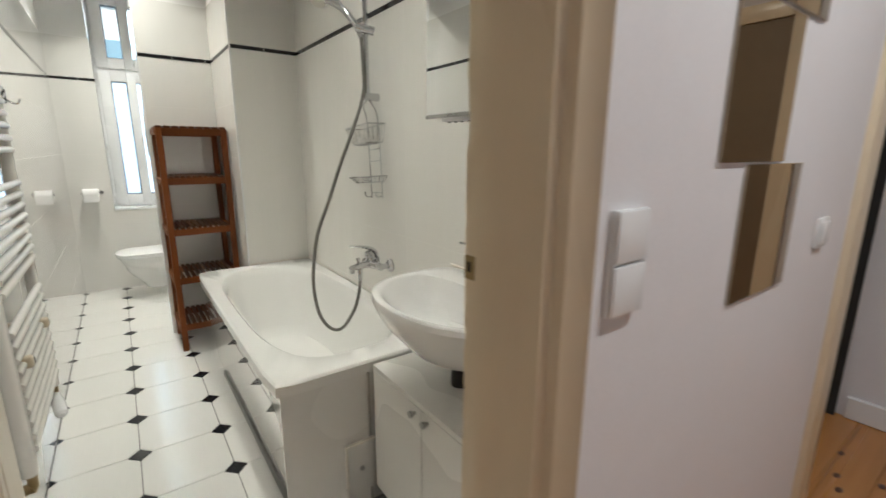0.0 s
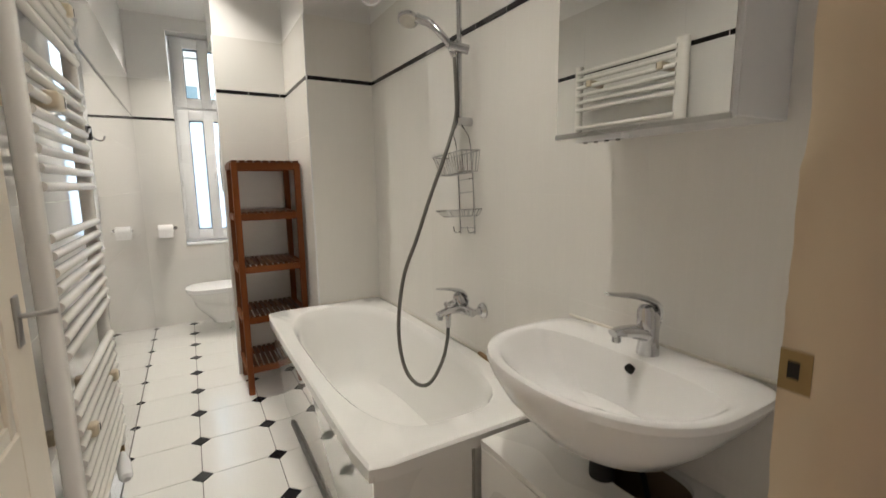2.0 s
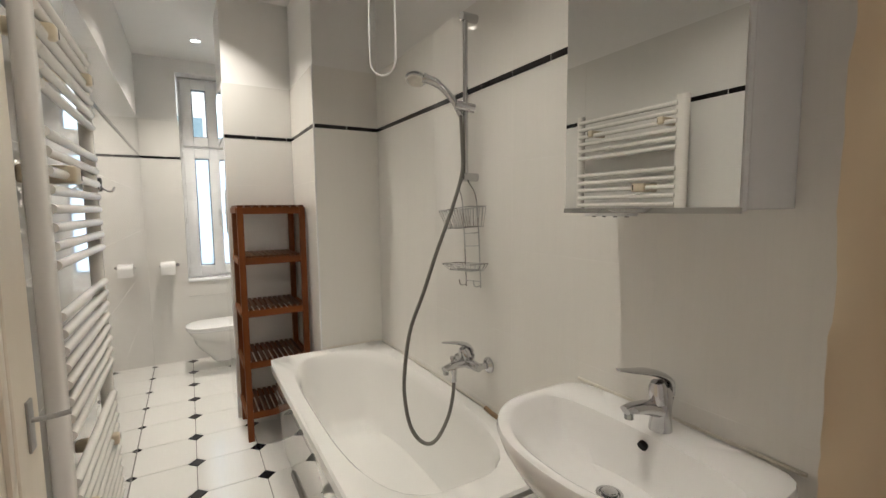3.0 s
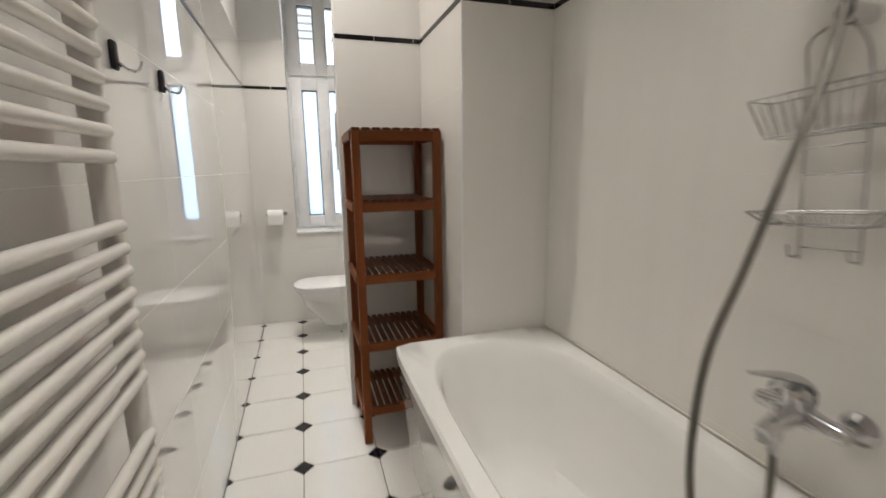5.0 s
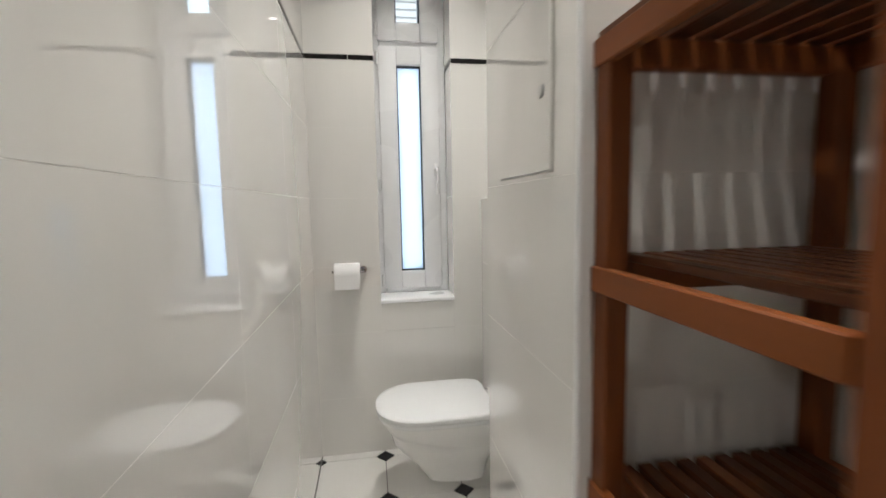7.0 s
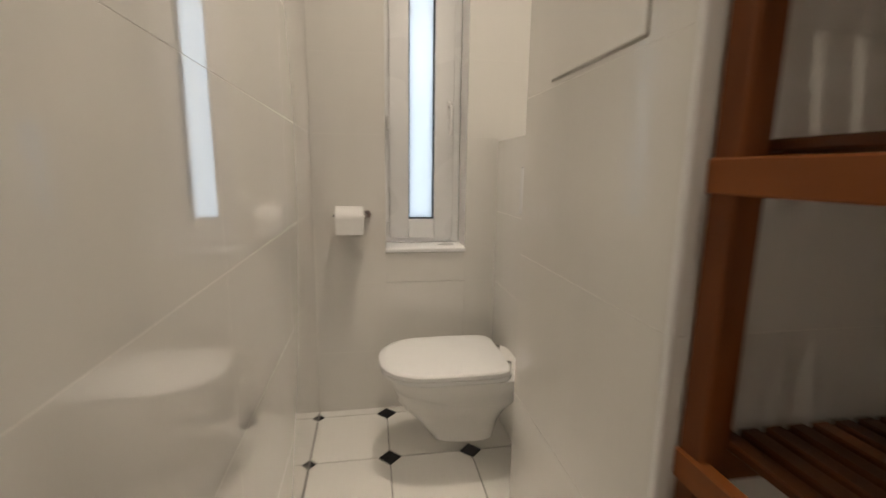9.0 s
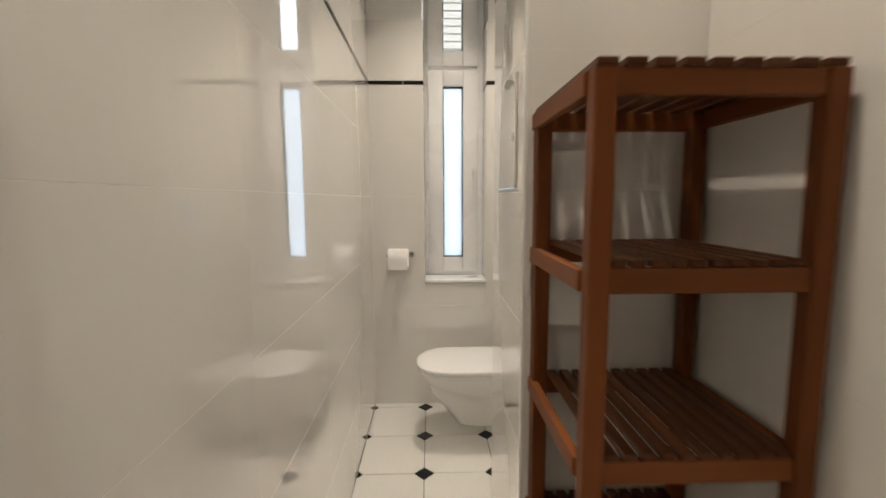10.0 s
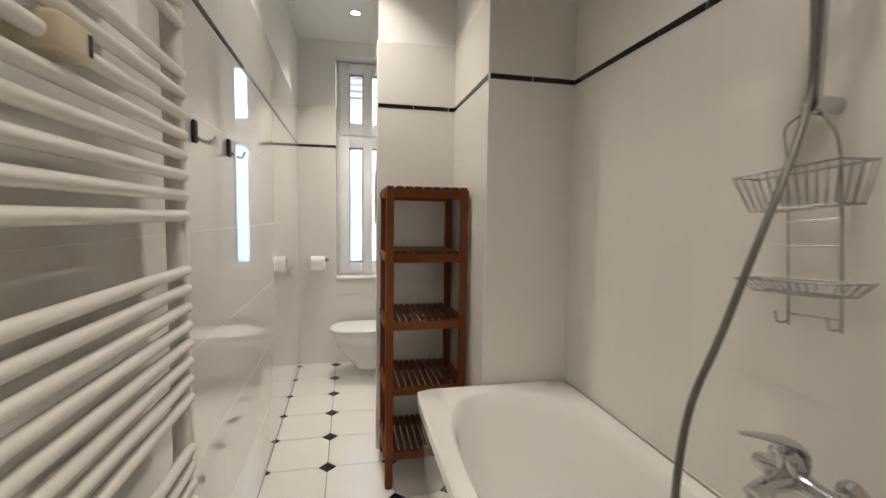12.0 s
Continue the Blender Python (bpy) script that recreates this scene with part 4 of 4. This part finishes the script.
# ---- pieces: floor tiles, wall tiles, boards ----
P, DX, DY, DH = 0.333, -0.051, 3.538, 0.046


def clip_poly(poly, x0, y0, x1, y1):
    def cut(pts, f, inter):
        out = []
        for i, p in enumerate(pts):
            q = pts[(i + 1) % len(pts)]
            if f(p):
                out.append(p)
            if f(p) != f(q):
                out.append(inter(p, q))
        return out

    def at_x(v):
        return lambda p, q: (v, p[1] + (q[1] - p[1]) * (v - p[0]) / (q[0] - p[0]))

    def at_y(v):
        return lambda p, q: (p[0] + (q[0] - p[0]) * (v - p[1]) / (q[1] - p[1]), v)
    for f, g in ((lambda p: p[0] >= x0, at_x(x0)), (lambda p: p[0] <= x1, at_x(x1)), (lambda p: p[1] >= y0, at_y(y0)), (lambda p: p[1] <= y1, at_y(y1))):
        poly = cut(poly, f, g)
        if not poly:
            return poly
    return poly


def slab(name, poly, z0, z1, mat, parent):
    if len(poly) < 3 or max(p[0] for p in poly) - min(p[0] for p in poly) < 0.004 or max(p[1] for p in poly) - min(p[1] for p in poly) < 0.004:
        return
    cx = sum(p[0] for p in poly) / len(poly)
    cy = sum(p[1] for p in poly) / len(poly)
    bm = bmesh.new()
    rings = []
    for z, k in ((z0, 0.0), (z1 - 0.0012, 0.0), (z1, 0.0012)):
        ring = []
        for p in poly:
            d = math.hypot(p[0] - cx, p[1] - cy)
            f = 1 - k / d
            ring.append((cx + (p[0] - cx) * f, cy + (p[1] - cy) * f, z))
        rings.append(ring)
    part(name, loft(bm, rings), mat, parent, smooth=False)


floor = tagged(new("floor"), "white octagon floor tiles with small black insets", "floor", kind="structure")
AREA = (XL + 0.001, YB - 0.14, XR, YF)
g = 0.0018
for i in range(-2, 5):
    for j in range(-10, 7):
        x, y = DX + i * P, DY + j * P
        if x > 0.42 and y < REC_Y and i > 1:
            continue
        oct_ = [(x + DH + g, y + g), (x + P - DH - g, y + g), (x + P - g, y + DH + g), (x + P - g, y + P - DH - g), (x + P - DH - g, y + P - g), (x + DH + g, y + P - g), (x + g, y + P - DH - g), (x + g, y + DH + g)]
        slab("tile", clip_poly(oct_, *AREA), -0.006, 0.0, FLOOR_TILE, floor)
        h = DH - g
        slab("inset", clip_poly([(x - h, y), (x, y - h), (x + h, y), (x, y + h)], *AREA), -0.006, 0.0003, BLACK_TILE, floor)
structure("floor_joint", bx(XL + 0.001, YB, -0.001, XL + 0.0035, YF, 0.0015), FLOOR_GROUT, "dark joint at the wall foot", "trim")

TH, TW, SZ0, SZ1 = 0.333, 0.60, 1.937, 1.963
ROWS_Z = [(0.0, 0.295), (0.295, 0.628), (0.628, 0.961), (0.961, 1.294), (1.294, 1.627), (1.627, SZ0 - 0.001)]


def tile_wall(wall, axis, plane, sign, a0, a1, first, zmin=0.0, ztop=2.296, strip=True, skip=None):
    """Glazed tiles and the black strip on a wall: axis 'x' stands for a wall facing along x, running along y."""
    def piece(name, u0, u1, z0, z1, mat, out):
        e = 0.0018 if mat is STRIP else 0.0005
        eu = 0.0001 if mat is not STRIP and wall is not wall_right else e
        u0, u1, z0, z1 = u0 + eu, u1 - eu, z0 + e, z1 - e
        if u1 - u0 < 0.006 or z1 - z0 < 0.006:
            return
        d0, d1 = plane - sign * 0.0085, plane + sign * out
        bm = bmesh.new()
        lo = [(u0, z0), (u1, z0), (u1, z1), (u0, z1)]
        c = 0.0003
        top = [(u0 + c, z0 + c), (u1 - c, z0 + c), (u1 - c, z1 - c), (u0 + c, z1 - c)]

        def place(d, q):
            return [(d, u, z) if axis == 'x' else (u, d, z) for u, z in q]
        part(name, loft(bm, [place(d0, lo), place(d1 - sign * c, lo), place(d1, top)]), mat, wall, smooth=False)
    glaze = BATH_TILE if wall in (wall_right, wall_block) else TILE
    rows = list(ROWS_Z) + ([(SZ1, ztop)] if ztop > SZ1 else [])
    for z0, z1 in rows:
        z0, z1 = max(z0, zmin), min(z1, ztop)
        if z1 <= z0:
            continue
        k = math.floor((a0 - first) / TW)
        while first + k * TW < a1:
            u0, u1 = max(a0, first + k * TW), min(a1, first + (k + 1) * TW)
            piece("tile", u0, u1, z0, z1, glaze, 0.0)
            k += 1
    if strip and ztop > SZ1:
        L = 0.20
        k = math.floor((a0 - first) / L)
        while first + k * L < a1:
            piece("strip_tile", max(a0, first + k * L), min(a1, first + (k + 1) * L), SZ0, SZ1, STRIP, 0.0015)
            k += 1


def grout(wall, axis, plane, sign, a0, a1, ztop):
    d0, d1 = sorted((plane - sign * 0.0079, plane - sign * 0.0004))
    b = (d0, a0, 0.0, d1, a1, ztop) if axis == 'x' else (a0, d0, 0.0, a1, d1, ztop)
    part("grout", bx(*b), GROUT, wall, "pale grout", smooth=False)


TOP = 2.296
for wall, axis, plane, sign, a0, a1, first, ztop in (
        (wall_left, 'x', XL, 1, YB, YF, YF - 6.0, TOP), (wall_right, 'x', XR, -1, YB, BLK_Y, 1.095, TOP),
        (wall_block, 'y', BLK_Y, -1, REC_X, XR, REC_X, TOP), (wall_block, 'x', REC_X, -1, BLK_Y, REC_Y, BLK_Y, TOP),
        (wall_chase, 'y', REC_Y, -1, PX, REC_X, PX, TOP), (wall_chase, 'x', PX, -1, REC_Y, PY, REC_Y, TOP),
        (wall_far, 'y', YF, -1, XL, WX0, XL, TOP), (wall_far, 'y', YF, -1, WX1, UP_X, WX1, TOP),
        (wall_cistern, 'x', LEDGE_X, -1, PY, YF, PY, LEDGE_Z)):
    grout(wall, axis, plane, sign, a0 + 0.0005, a1 - 0.0005, min(ztop, 2.29))
    tile_wall(wall, axis, plane, sign, a0, a1, first, ztop=ztop)
tile_wall(wall_far, 'y', YF, -1, WX0, WX1, WX0, ztop=WZ0 - 0.022, strip=False)
part("ledge", bx(LEDGE_X, PY + 0.001, LEDGE_Z - 0.007, UP_X, YF - 0.001, LEDGE_Z, bev=0.001), TILE, wall_cistern)
for x, s in ((WX0, 1), (WX1, -1)):
    tile_wall(wall_far, 'x', x, s, YF, FY + 0.02, YF, zmin=WZ0)
for c in ((PX, REC_Y), (REC_X, BLK_Y)):
    structure("trim", tb([(c[0] + 0.003, c[1] + 0.003, 0.0), (c[0] + 0.003, c[1] + 0.003, TOP)], 0.0055, 10), PLASTIC, "white plastic tile corner trim", "trim")

# hall boards
hall_floor = tagged(new("hall_floor"), "varnished pine floor boards with dark knots", "floor", kind="structure")
y = -1.6
k = 0
while y < YB - 0.15:
    y1 = min(y + 0.14, YB - 0.15)
    part("plank", bx(-1.0, y + 0.001, -0.012, 2.949, y1 - 0.001, 0.0, bev=0.001), PLANK, hall_floor, smooth=False)
    y += 0.14
for kx, ky in ((2.25, 0.30), (2.35, 0.33), (2.42, 0.20), (2.55, 0.36), (2.2, 0.24)):
    part("knot", loft(bmesh.new(), [super_ring(kx, ky, -0.001, 0.022, 0.012, 2, 16), super_ring(kx, ky, 0.0006, 0.022, 0.012, 2, 16)]), KNOT, hall_floor)
# Near-black box added as the shaded slit beside the hall's end wall.
structure("door_gap_shade", bx(2.905, 0.472, 0.0, 2.93, 0.60, 2.4), DARK, "dark panel standing in for the shaded gap at the hall end", "trim")
structure("threshold", bx(JX0, 0.36, -0.005, JX1, YB - 0.139, 0.012, bev=0.004), CREAM_PAINT, "worn painted door threshold", "trim")
structure("next_room_floor", bx(1.78, YB - 0.15, -0.12, 3.2, YB + 0.6, 0.0), PLANK, "pine floor behind the next doorway", "floor")
